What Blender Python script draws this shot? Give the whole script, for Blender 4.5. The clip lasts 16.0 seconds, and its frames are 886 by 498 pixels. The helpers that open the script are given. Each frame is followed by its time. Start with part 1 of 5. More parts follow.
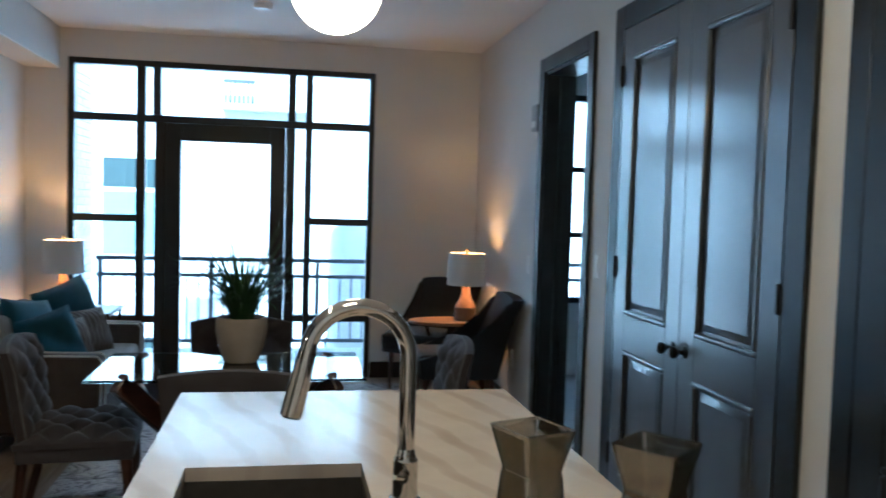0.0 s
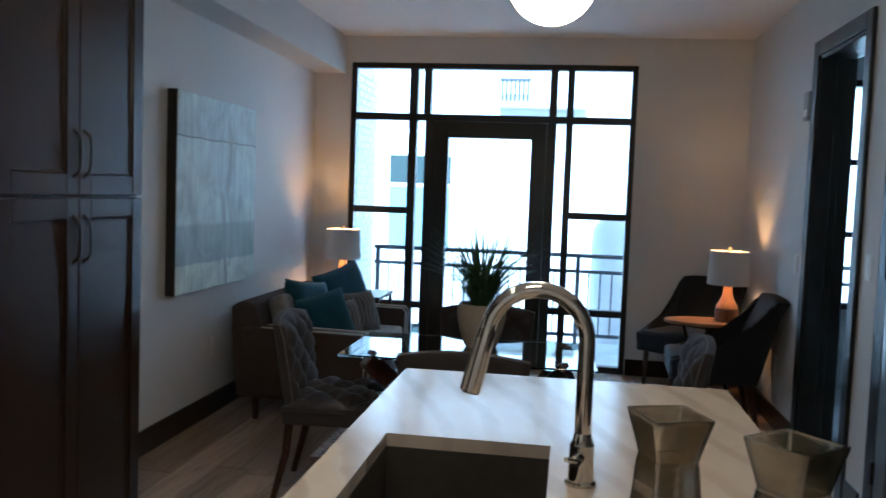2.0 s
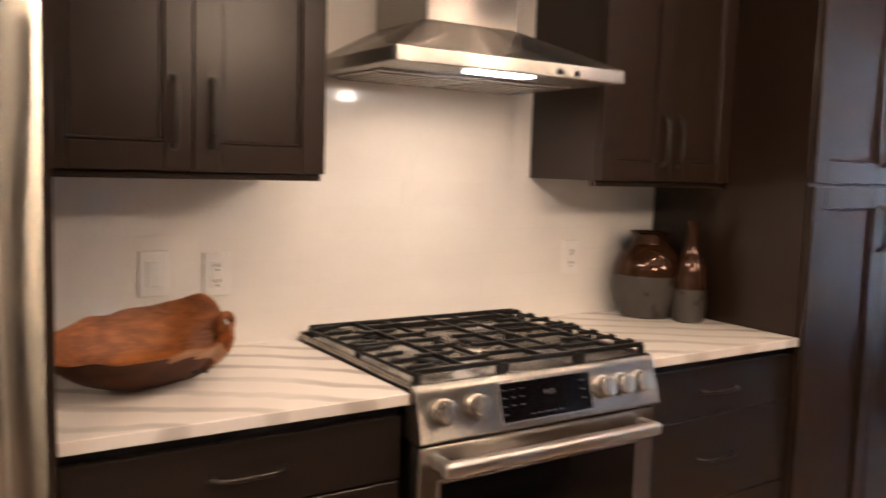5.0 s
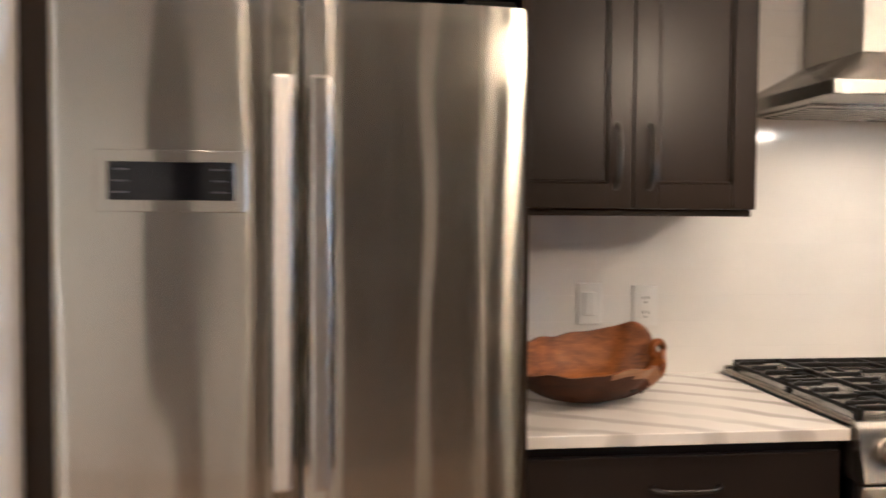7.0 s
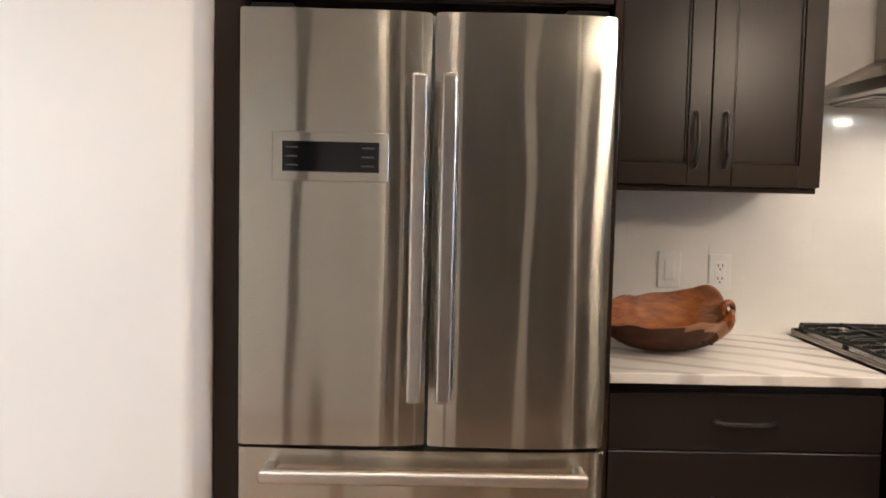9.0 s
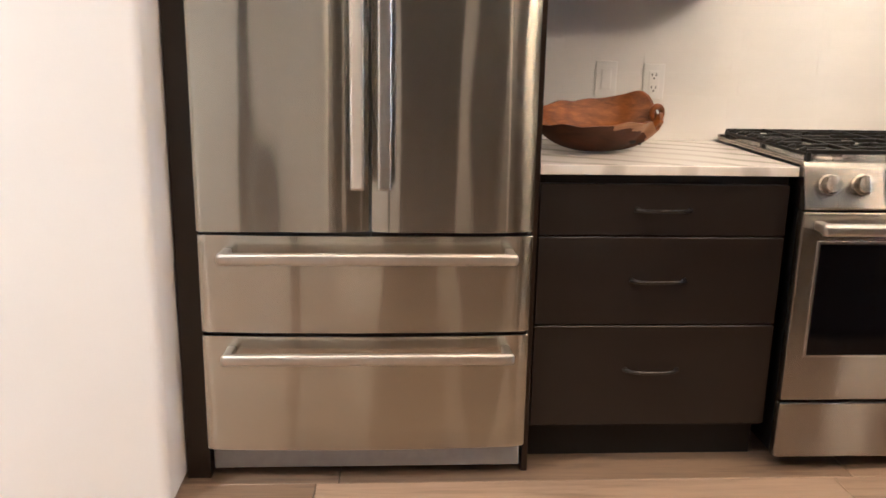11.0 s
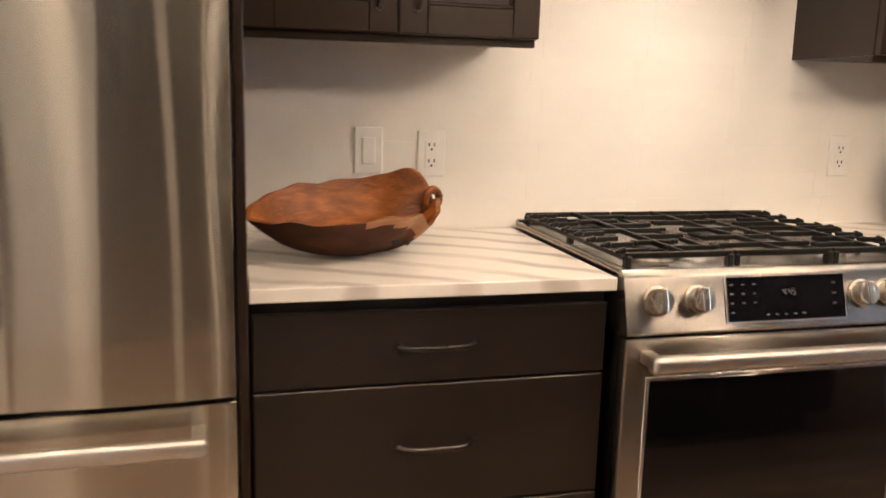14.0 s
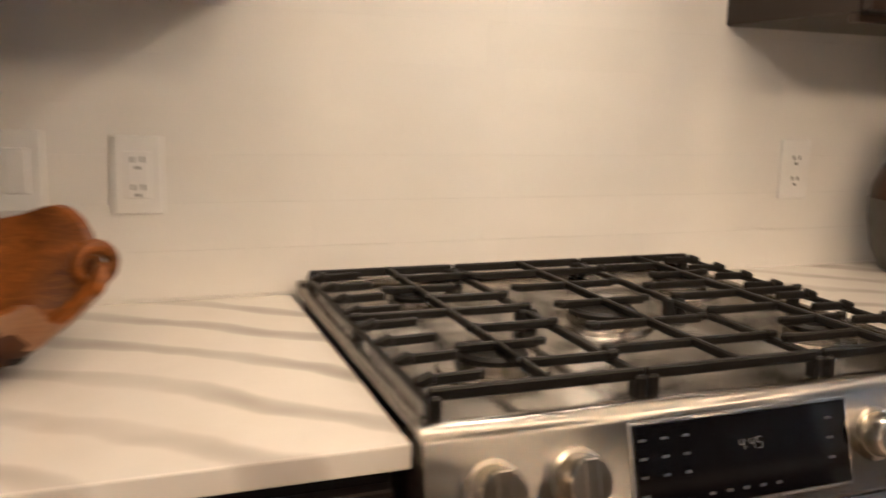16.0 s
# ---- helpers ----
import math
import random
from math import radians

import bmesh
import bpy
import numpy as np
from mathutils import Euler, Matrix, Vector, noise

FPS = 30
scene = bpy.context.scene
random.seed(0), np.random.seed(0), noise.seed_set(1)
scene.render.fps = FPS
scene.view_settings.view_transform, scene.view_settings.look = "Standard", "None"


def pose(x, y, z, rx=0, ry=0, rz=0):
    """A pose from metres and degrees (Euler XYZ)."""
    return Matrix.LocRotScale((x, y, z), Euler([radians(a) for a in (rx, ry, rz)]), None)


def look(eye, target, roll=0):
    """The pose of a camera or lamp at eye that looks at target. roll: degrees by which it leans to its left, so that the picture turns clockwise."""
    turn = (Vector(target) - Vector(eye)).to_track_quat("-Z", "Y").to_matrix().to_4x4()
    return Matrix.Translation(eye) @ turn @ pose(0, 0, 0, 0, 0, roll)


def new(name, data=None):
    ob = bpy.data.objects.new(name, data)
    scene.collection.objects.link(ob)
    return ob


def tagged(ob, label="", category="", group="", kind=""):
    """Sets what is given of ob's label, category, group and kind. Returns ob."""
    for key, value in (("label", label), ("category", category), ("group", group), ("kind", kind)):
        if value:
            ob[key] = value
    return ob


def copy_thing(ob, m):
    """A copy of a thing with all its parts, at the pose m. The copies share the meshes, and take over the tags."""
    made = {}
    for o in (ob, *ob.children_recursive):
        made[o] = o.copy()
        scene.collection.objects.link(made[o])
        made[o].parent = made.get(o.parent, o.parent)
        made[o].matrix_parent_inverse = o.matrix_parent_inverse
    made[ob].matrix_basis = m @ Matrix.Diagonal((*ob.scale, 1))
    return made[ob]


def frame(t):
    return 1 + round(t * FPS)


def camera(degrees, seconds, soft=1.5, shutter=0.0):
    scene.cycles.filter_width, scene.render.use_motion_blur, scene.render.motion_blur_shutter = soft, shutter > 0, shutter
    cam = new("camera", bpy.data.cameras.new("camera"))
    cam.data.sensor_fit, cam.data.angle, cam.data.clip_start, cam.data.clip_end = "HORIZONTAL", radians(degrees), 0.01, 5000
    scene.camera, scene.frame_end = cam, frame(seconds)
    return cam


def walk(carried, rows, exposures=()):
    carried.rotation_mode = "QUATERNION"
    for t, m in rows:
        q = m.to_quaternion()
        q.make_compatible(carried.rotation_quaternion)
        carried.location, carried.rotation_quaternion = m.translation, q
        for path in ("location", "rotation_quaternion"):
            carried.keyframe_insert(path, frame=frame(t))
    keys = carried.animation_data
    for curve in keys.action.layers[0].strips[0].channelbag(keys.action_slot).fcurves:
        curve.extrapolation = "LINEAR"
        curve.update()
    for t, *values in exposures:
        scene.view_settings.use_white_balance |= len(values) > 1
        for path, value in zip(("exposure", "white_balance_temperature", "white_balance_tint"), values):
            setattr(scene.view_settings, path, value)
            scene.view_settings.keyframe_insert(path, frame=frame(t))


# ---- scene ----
cam = camera(55.8, 16.0, 1.5, 0.6)
PATH = [
    (0, (2.092, -0.681, 1.47), (2.456, 1.283, 1.364), 1.7),
    (0.5, (2.139, -0.64, 1.477), (2.324, 1.35, 1.381), 1.6),
    (1, (2.226, -0.668, 1.474), (2.227, 1.33, 1.383), 2.1),
    (1.5, (2.284, -0.695, 1.458), (2.117, 1.295, 1.339), 2.1),
    (2, (2.275, -0.724, 1.454), (1.98, 1.25, 1.319), 2.1),
    (2.5, (2.242, -0.775, 1.455), (1.847, 1.18, 1.312), 1.9),
    (3, (2.185, -0.812, 1.443), (1.591, 1.09, 1.28), 1.8),
    (3.5, (2.182, -0.808, 1.448), (1.281, 0.97, 1.282), 2.7),
    (4, (2.221, -0.836, 1.443), (1.005, 0.741, 1.26), 3.4),
    (4.5, (2.221, -0.875, 1.414), (0.74, 0.453, 1.21), 2.6),
    (4.7, (2.213, -0.902, 1.418), (0.646, 0.324, 1.214), 2.2),
    (6.8, (2.26, -1.082, 1.391), (0.295, -0.719, 1.295), 0.6),
    (7, (2.336, -1.103, 1.376), (0.353, -0.859, 1.29), 0.4),
    (7.5, (2.462, -1.139, 1.4), (0.463, -1.108, 1.33), 0.8),
    (8, (2.576, -1.158, 1.388), (0.577, -1.166, 1.321), 0.8),
    (8.5, (2.701, -1.182, 1.372), (0.703, -1.165, 1.28), 1.3),
    (9, (2.716, -1.18, 1.358), (0.721, -1.144, 1.219), 1.3),
    (9.5, (2.809, -1.164, 1.345), (0.819, -1.109, 1.146), 0.9),
    (10, (2.893, -1.144, 1.291), (0.923, -1.098, 0.949), 0.5),
    (10.2, (2.896, -1.149, 1.272), (0.939, -1.106, 0.863), 0.7),
    (12.3, (2.729, -1.035, 1.212), (0.808, -0.778, 0.719), 0.3),
    (12.5, (2.665, -1.028, 1.22), (0.749, -0.71, 0.742), 0.6),
    (13, (2.532, -0.969, 1.235), (0.625, -0.548, 0.803), 1.3),
    (13.5, (2.34, -0.851, 1.271), (0.435, -0.37, 0.895), 1.4),
    (14, (2.143, -0.76, 1.262), (0.243, -0.25, 0.901), 1.5),
    (14.5, (1.909, -0.65, 1.263), (0.02, -0.087, 0.924), 1.6),
    (15, (1.706, -0.515, 1.244), (-0.174, 0.072, 0.899), 1.9),
    (15.5, (1.527, -0.384, 1.265), (-0.359, 0.192, 0.934), 2.2),
    (16, (1.366, -0.237, 1.238), (-0.477, 0.456, 0.884), 1.5),
]
walk(cam, [(t, look(eye, target, roll)) for t, eye, target, roll in PATH], [(0, 1.98, 4180, -10), (1.5, 1.65, 4250, -8), (3.0, 1.66, 4380, 0), (3.5, 1.6, 4750, 6), (4.0, 2.72, 5050, 11), (4.6, 2.97, 5050, 11), (7.0, 3.04, 4620, 5), (8.0, 2.97, 4520, 1), (9.0, 3.0, 4520, 2), (10.0, 3.05, 4550, 3), (12.5, 3.38, 4860, 6), (13.2, 3.42, 4900, 6), (14.0, 3.25, 4920, 5), (16, 2.83, 5000, 4)])

# >>> body
CEIL = 2.75
YW = 6.28          # inner face of the window wall
XR = 3.66          # inner face of the wall with the closet
XL = 0.08          # inner face of the living-room wall
XF = 0.86          # end wall beside the fridge

# ---------- world and light ----------
world = bpy.data.worlds.new("world")
scene.world = world
world.use_nodes = True
wn = world.node_tree
sky = wn.nodes.new("ShaderNodeTexSky")
sky.sky_type = "NISHITA"
sky.sun_disc = False
sky.sun_elevation = radians(48)
sky.sun_rotation = radians(160)
wn.links.new(sky.outputs[0], wn.nodes["Background"].inputs[0])
wn.nodes["Background"].inputs[1].default_value = 0.19


def lamp(name, kind, m, power, colour, size=0.1, size_y=None, spread=None, shape=None):
    d = bpy.data.lights.new(name, kind)
    d.energy, d.color = power, colour
    if kind == "AREA":
        d.size = size
        if size_y:
            d.shape, d.size_y = "RECTANGLE", size_y
        if shape:
            d.shape = shape
        if spread:
            d.spread = radians(spread)
    if kind == "POINT":
        d.shadow_soft_size = size
    if kind == "SUN":
        d.angle = radians(0.5)
    ob = new(name, d)
    ob.matrix_basis = m
    return ob


lamp("sun", "SUN", look((0, -14, 18), (2, 6, 0)), 4.8, (1.0, 0.96, 0.91))
WARM = (1.0, 0.66, 0.38)
# the last, in the hall, is an added fill for end wall and fridge
CANS = [(1.38, -1.32), (1.38, -0.28), (1.38, 0.76), (1.38, 1.80), (2.20, -2.75)]
for cx, cy in CANS:
    # hall fill (cy < -2): much stronger and less warm than the kitchen ones
    lamp("downlight_bulb", "AREA", look((cx, cy, CEIL - 0.012), (cx, cy, 0)), 1.05 if cy > -2 else 7.6, (1.0, 0.60, 0.31) if cy > -2 else (1.0, 0.74, 0.51), 0.15, shape="DISK", spread=130)
lamp("hood_bulb", "AREA", look((0.452, 0.367, 1.650), (0.44, 0.36, 0)), 0.6, (1.0, 0.66, 0.38), 0.05, 0.18)
lamp("table_lamp_bulb", "POINT", pose(3.43, 5.53, 0.98), 4.2, (1.0, 0.40, 0.11), 0.03)
lamp("table_lamp_bulb", "POINT", pose(0.465, 5.88, 1.0), 6.5, (1.0, 0.40, 0.11), 0.03)


# ---------- materials ----------
def material(name, colour, rough=0.5, metal=0.0, **more):
    m = bpy.data.materials.new(name)
    m.use_nodes = True
    b = m.node_tree.nodes["Principled BSDF"]
    b.inputs["Base Color"].default_value = (*colour, 1)
    b.inputs["Roughness"].default_value = rough
    b.inputs["Metallic"].default_value = metal
    for k, v in more.items():
        b.inputs[k.replace("_", " ")].default_value = v
    return m


def nodes(m):
    return m.node_tree, m.node_tree.nodes["Principled BSDF"]


def coords(t, scale=(1, 1, 1), turn=(0, 0, 0), kind="Object"):
    c = t.nodes.new("ShaderNodeTexCoord")
    mp = t.nodes.new("ShaderNodeMapping")
    mp.inputs["Scale"].default_value = scale
    mp.inputs["Rotation"].default_value = [radians(a) for a in turn]
    t.links.new(c.outputs[kind], mp.inputs["Vector"])
    return mp.outputs["Vector"]


def position(t, scale=(1, 1, 1), turn=(0, 0, 0)):
    c = t.nodes.new("ShaderNodeNewGeometry")
    mp = t.nodes.new("ShaderNodeMapping")
    mp.inputs["Scale"].default_value = scale
    mp.inputs["Rotation"].default_value = [radians(a) for a in turn]
    t.links.new(c.outputs["Position"], mp.inputs["Vector"])
    return mp.outputs["Vector"]


def noise_tex(t, vec, scale, detail=4, rough=0.55, distortion=0.0):
    n = t.nodes.new("ShaderNodeTexNoise")
    n.inputs["Scale"].default_value = scale
    n.inputs["Detail"].default_value = detail
    n.inputs["Roughness"].default_value = rough
    n.inputs["Distortion"].default_value = distortion
    t.links.new(vec, n.inputs["Vector"])
    return n.outputs["Fac"]


def ramp(t, fac, stops):
    r = t.nodes.new("ShaderNodeValToRGB")
    while len(r.color_ramp.elements) < len(stops):
        r.color_ramp.elements.new(0.5)
    for e, (p, c) in zip(r.color_ramp.elements, stops):
        e.position, e.color = p, (*c, 1) if len(c) == 3 else c
    t.links.new(fac, r.inputs[0])
    return r.outputs[0]


def mix(t, fac, a, b, how="MIX"):
    n = t.nodes.new("ShaderNodeMix")
    n.data_type, n.blend_type = "RGBA", how
    for sock, v in ((n.inputs[0], fac), (n.inputs[6], a), (n.inputs[7], b)):
        if isinstance(v, (int, float)):
            sock.default_value = v
        elif isinstance(v, tuple):
            sock.default_value = (*v, 1)
        else:
            t.links.new(v, sock)
    return n.outputs[2]


def bump(t, b, height, strength, distance=0.01):
    n = t.nodes.new("ShaderNodeBump")
    n.inputs["Strength"].default_value = strength
    n.inputs["Distance"].default_value = distance
    t.links.new(height, n.inputs["Height"])
    t.links.new(n.outputs["Normal"], b.inputs["Normal"])


def varied(name, dark, light, rough, scale=6, grain=120, strength=0.08, stretch=(1, 1, 1), metal=0.0, rough_var=0.1, **more):
    """A surface with soft patches, fine grain, bump and uneven gloss."""
    m = material(name, light, rough, metal, **more)
    t, b = nodes(m)
    v = position(t, stretch)
    big, fine = noise_tex(t, v, scale), noise_tex(t, v, grain, 3)
    c = ramp(t, big, [(0.3, dark), (0.7, light)])
    c = mix(t, 0.25, c, mix(t, fine, dark, light))
    t.links.new(c, b.inputs["Base Color"])
    mr = t.nodes.new("ShaderNodeMapRange")
    mr.inputs["To Min"].default_value, mr.inputs["To Max"].default_value = max(0.02, rough - rough_var), rough + rough_var
    t.links.new(big, mr.inputs["Value"])
    t.links.new(mr.outputs[0], b.inputs["Roughness"])
    bump(t, b, fine, strength, 0.004)
    return m


PAINT = varied("wall_paint", (0.60, 0.585, 0.57), (0.66, 0.645, 0.63), 0.62, 1.2, 160, 0.06)
WHITE_PAINT = varied("white_paint", (0.74, 0.73, 0.71), (0.80, 0.79, 0.77), 0.6, 1.2, 160, 0.06)
CEILING_PAINT = varied("ceiling_paint", (0.70, 0.69, 0.68), (0.76, 0.75, 0.74), 0.8, 1.0, 180, 0.1)
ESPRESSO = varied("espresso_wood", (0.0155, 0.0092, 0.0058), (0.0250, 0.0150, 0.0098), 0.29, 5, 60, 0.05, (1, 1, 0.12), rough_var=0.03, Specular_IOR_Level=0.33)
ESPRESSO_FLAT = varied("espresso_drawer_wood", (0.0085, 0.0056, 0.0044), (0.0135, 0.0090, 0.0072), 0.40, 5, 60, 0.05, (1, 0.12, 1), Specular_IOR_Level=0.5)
DARK_INSIDE = material("cabinet_gap", (0.006, 0.005, 0.005), 0.7)
# closet leaves: black door paint lightened, with window sheen in its base colour
BLACK_PAINT_LIT = varied("black_door_paint_lit", (0.024, 0.026, 0.029), (0.034, 0.037, 0.041), 0.42, 4, 90, 0.03, (1, 1, 0.3), rough_var=0.03, Specular_IOR_Level=0.5, Coat_Weight=1.0, Coat_Roughness=0.18, Coat_IOR=1.6)
# window frames; also the shaded, darker copy of the door paint
FRAME_AND_SHADED_BLACK = varied("frame_and_shaded_door_paint", (0.006, 0.0065, 0.007), (0.011, 0.0115, 0.012), 0.38, 6, 120, 0.04)
PEWTER = varied("dark_pewter", (0.05, 0.046, 0.042), (0.10, 0.093, 0.087), 0.3, 30, 200, 0.03, metal=1.0)
BLACK_METAL = varied("blackened_metal", (0.012, 0.011, 0.010), (0.03, 0.027, 0.025), 0.35, 30, 200, 0.03, metal=0.8)
CAST_IRON = varied("cast_iron", (0.004, 0.0038, 0.0036), (0.010, 0.0095, 0.009), 0.5, 40, 260, 0.2, Specular_IOR_Level=0.25)
KNOB_METAL = varied("champagne_metal", (0.46, 0.42, 0.36), (0.56, 0.51, 0.44), 0.22, 30, 200, 0.02, metal=1.0)
CHROME = varied("polished_chrome", (0.53, 0.505, 0.475), (0.60, 0.575, 0.545), 0.07, 20, 150, 0.005, metal=1.0, rough_var=0.03)
BLACK_GLASS = material("black_glass", (0.003, 0.003, 0.004), 0.07, 0.0, Specular_IOR_Level=0.45)
OUTLET_PLASTIC = varied("white_plastic", (0.72, 0.71, 0.69), (0.78, 0.77, 0.75), 0.35, 30, 200, 0.01)
SLOT = material("dark_slot", (0.02, 0.018, 0.016), 0.6)
DIGITS = material("display_print", (0.045, 0.049, 0.056), 0.5)
CLOCK_PRINT = material("clock_print", (0.14, 0.145, 0.155), 0.5)
GREY_PLASTIC = varied("grey_plastic", (0.30, 0.30, 0.31), (0.36, 0.36, 0.37), 0.45, 30, 200, 0.02)


def steel(name, tone, rough, along, core_rough=0.24, wavy=0.0, smear=0.5):
    """Brushed stainless steel; along is the axis of the brush marks."""
    m = material(name, tone, rough, 1.0, Anisotropic=1.0)
    t, b = nodes(m)
    tg = t.nodes.new("ShaderNodeTangent")
    tg.direction_type, tg.axis = "RADIAL", "Z"
    t.links.new(tg.outputs[0], b.inputs["Tangent"])
    s = {"y": (60, 2.0, 900), "z": (60, 900, 2.0)}[along]
    n = noise_tex(t, position(t, s), 1.0, 2)
    big = noise_tex(t, position(t), 3.0, 2)
    c = mix(t, n, tuple(0.95 * v for v in tone), tuple(min(1, 1.05 * v) for v in tone))
    t.links.new(c, b.inputs["Base Color"])
    mr = t.nodes.new("ShaderNodeMapRange")
    mr.inputs["To Min"].default_value, mr.inputs["To Max"].default_value = rough - 0.02, rough + 0.02
    t.links.new(big, mr.inputs["Value"])
    t.links.new(mr.outputs[0], b.inputs["Roughness"])
    # brush marks smear highlights across their own direction only
    core = t.nodes.new("ShaderNodeBsdfAnisotropic")
    core.distribution = "GGX"
    core.inputs["Roughness"].default_value = core_rough
    core.inputs["Anisotropy"].default_value = 0.85
    t.links.new(tg.outputs[0], core.inputs["Tangent"])
    t.links.new(c, core.inputs["Color"])
    if wavy:
        soft = noise_tex(t, position(t, (1, 5, 1.3)), 1.0, 1)
        for node in (b, core):
            bump(t, node, soft, 1.0, wavy)
    blend = t.nodes.new("ShaderNodeMixShader")
    blend.inputs[0].default_value = smear
    t.links.new(b.outputs[0], blend.inputs[1])
    t.links.new(core.outputs[0], blend.inputs[2])
    out = [n for n in t.nodes if n.type == "OUTPUT_MATERIAL"][0]
    t.links.new(blend.outputs[0], out.inputs["Surface"])
    return m


STEEL = steel("brushed_steel", (0.465, 0.447, 0.392), 0.13, "y", 0.16, 0.006, 0.75)
SATIN = varied("satin_steel", (0.50, 0.475, 0.44), (0.58, 0.55, 0.51), 0.40, 30, 260, 0.02, metal=1.0, rough_var=0.04)
PAN_STEEL = steel("cooktop_steel", (0.44, 0.42, 0.39), 0.22, "y", 0.2, 0.0, 0.3)
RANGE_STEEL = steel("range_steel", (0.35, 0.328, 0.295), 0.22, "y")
STEEL_BAR = steel("brushed_steel_bar", (0.52, 0.50, 0.47), 0.24, "z")
STEEL_DARK = steel("hood_steel", (0.42, 0.40, 0.37), 0.26, "y")


def quartz(name, angle, vein_tone=(0.40, 0.37, 0.335), cast=(1, 1, 1)):
    m = material(name, (0.72, 0.69, 0.65), 0.22, Coat_Weight=0.1)
    t, b = nodes(m)
    v = position(t, (1, 1, 1), (0, 0, angle))
    w = t.nodes.new("ShaderNodeTexWave")
    w.wave_type, w.bands_direction, w.wave_profile = "BANDS", "X", "SIN"
    w.inputs["Scale"].default_value = 2.6
    w.inputs["Distortion"].default_value = 3.6
    w.inputs["Detail"].default_value = 3.0
    w.inputs["Detail Scale"].default_value = 1.1
    w.inputs["Detail Roughness"].default_value = 0.55
    t.links.new(v, w.inputs["Vector"])
    vein = ramp(t, w.outputs["Fac"], [(0.0, (1, 1, 1)), (0.16, (0.7, 0.7, 0.7)), (0.34, (0, 0, 0))])
    patch = ramp(t, noise_tex(t, position(t), 3.0, 3), [(0.38, (0, 0, 0)), (0.62, (1, 1, 1))])
    fac = mix(t, 1.0, vein, patch, "MULTIPLY")
    fac2 = mix(t, 0.40, fac, vein)
    cloud = ramp(t, noise_tex(t, position(t), 9.0, 5), [(0.3, (0.66, 0.63, 0.58)), (0.7, (0.72, 0.69, 0.64))])
    # cast multiplies the stone's colour, to dim and warm one slab's light
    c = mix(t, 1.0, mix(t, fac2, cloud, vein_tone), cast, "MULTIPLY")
    t.links.new(c, b.inputs["Base Color"])
    return m


QUARTZ = quartz("white_quartz", 34)
# the worktop quartz again, its weaker, warmer light put into the colour
QUARTZ_DIMMED = quartz("white_quartz_dimmed", 160, (0.52, 0.485, 0.45), (0.66, 0.61, 0.585))


def tile_mat():
    m = material("glazed_tile", (0.76, 0.74, 0.70), 0.13)
    t, b = nodes(m)
    info = t.nodes.new("ShaderNodeObjectInfo")
    c = ramp(t, info.outputs["Random"], [(0.0, (0.765, 0.745, 0.71)), (1.0, (0.785, 0.765, 0.73))])
    n = noise_tex(t, position(t, (1, 1, 2)), 7, 3)
    c = mix(t, 0.2, c, ramp(t, n, [(0.3, (0.70, 0.68, 0.64)), (0.7, (0.80, 0.78, 0.75))]))
    t.links.new(c, b.inputs["Base Color"])
    bump(t, b, n, 0.06, 0.004)
    return m


TILE = tile_mat()
GROUT = varied("grout", (0.76, 0.74, 0.705), (0.80, 0.78, 0.745), 0.8, 30, 200, 0.1)


def plank_mat():
    m = material("floor_plank", (0.2, 0.14, 0.1), 0.42)
    t, b = nodes(m)
    info = t.nodes.new("ShaderNodeObjectInfo")
    base = ramp(t, info.outputs["Random"], [(0.0, (0.24, 0.168, 0.112)), (0.5, (0.34, 0.243, 0.167)), (1.0, (0.44, 0.32, 0.225))])
    v = position(t, (14, 0.9, 1))
    add = t.nodes.new("ShaderNodeVectorMath")
    add.operation = "ADD"
    comb = t.nodes.new("ShaderNodeCombineXYZ")
    mul = t.nodes.new("ShaderNodeMath")
    mul.operation, mul.inputs[1].default_value = "MULTIPLY", 37.0
    t.links.new(info.outputs["Random"], mul.inputs[0])
    t.links.new(mul.outputs[0], comb.inputs[1])
    t.links.new(v, add.inputs[0])
    t.links.new(comb.outputs[0], add.inputs[1])
    g = noise_tex(t, add.outputs[0], 1.6, 6, 0.6, 1.2)
    fine = noise_tex(t, add.outputs[0], 9.0, 3)
    c = mix(t, 0.8, base, ramp(t, g, [(0.30, (0.42, 0.40, 0.38)), (0.5, (0.95, 0.95, 0.95)), (0.72, (1.15, 1.12, 1.08))]), "MULTIPLY")
    c = mix(t, 0.25, c, ramp(t, fine, [(0.3, (0.5, 0.5, 0.5)), (0.7, (1.1, 1.1, 1.1))]), "MULTIPLY")
    t.links.new(c, b.inputs["Base Color"])
    bump(t, b, fine, 0.12, 0.003)
    return m


PLANK = plank_mat()


def wood(name, dark, light, rough, stretch, scale=3.0, kind="Object"):
    m = material(name, light, rough)
    t, b = nodes(m)
    v = coords(t, stretch) if kind == "Object" else position(t, stretch)
    g = noise_tex(t, v, scale, 6, 0.6, 1.5)
    fine = noise_tex(t, v, scale * 9, 3)
    c = ramp(t, g, [(0.28, dark), (0.55, tuple((a + c2) / 2 for a, c2 in zip(dark, light))), (0.75, light)])
    c = mix(t, 0.3, c, mix(t, fine, dark, light))
    t.links.new(c, b.inputs["Base Color"])
    bump(t, b, fine, 0.1, 0.003)
    return m


CHERRY = wood("dark_cherry_wood", (0.018, 0.0075, 0.0045), (0.06, 0.023, 0.013), 0.35, (2, 2, 12))


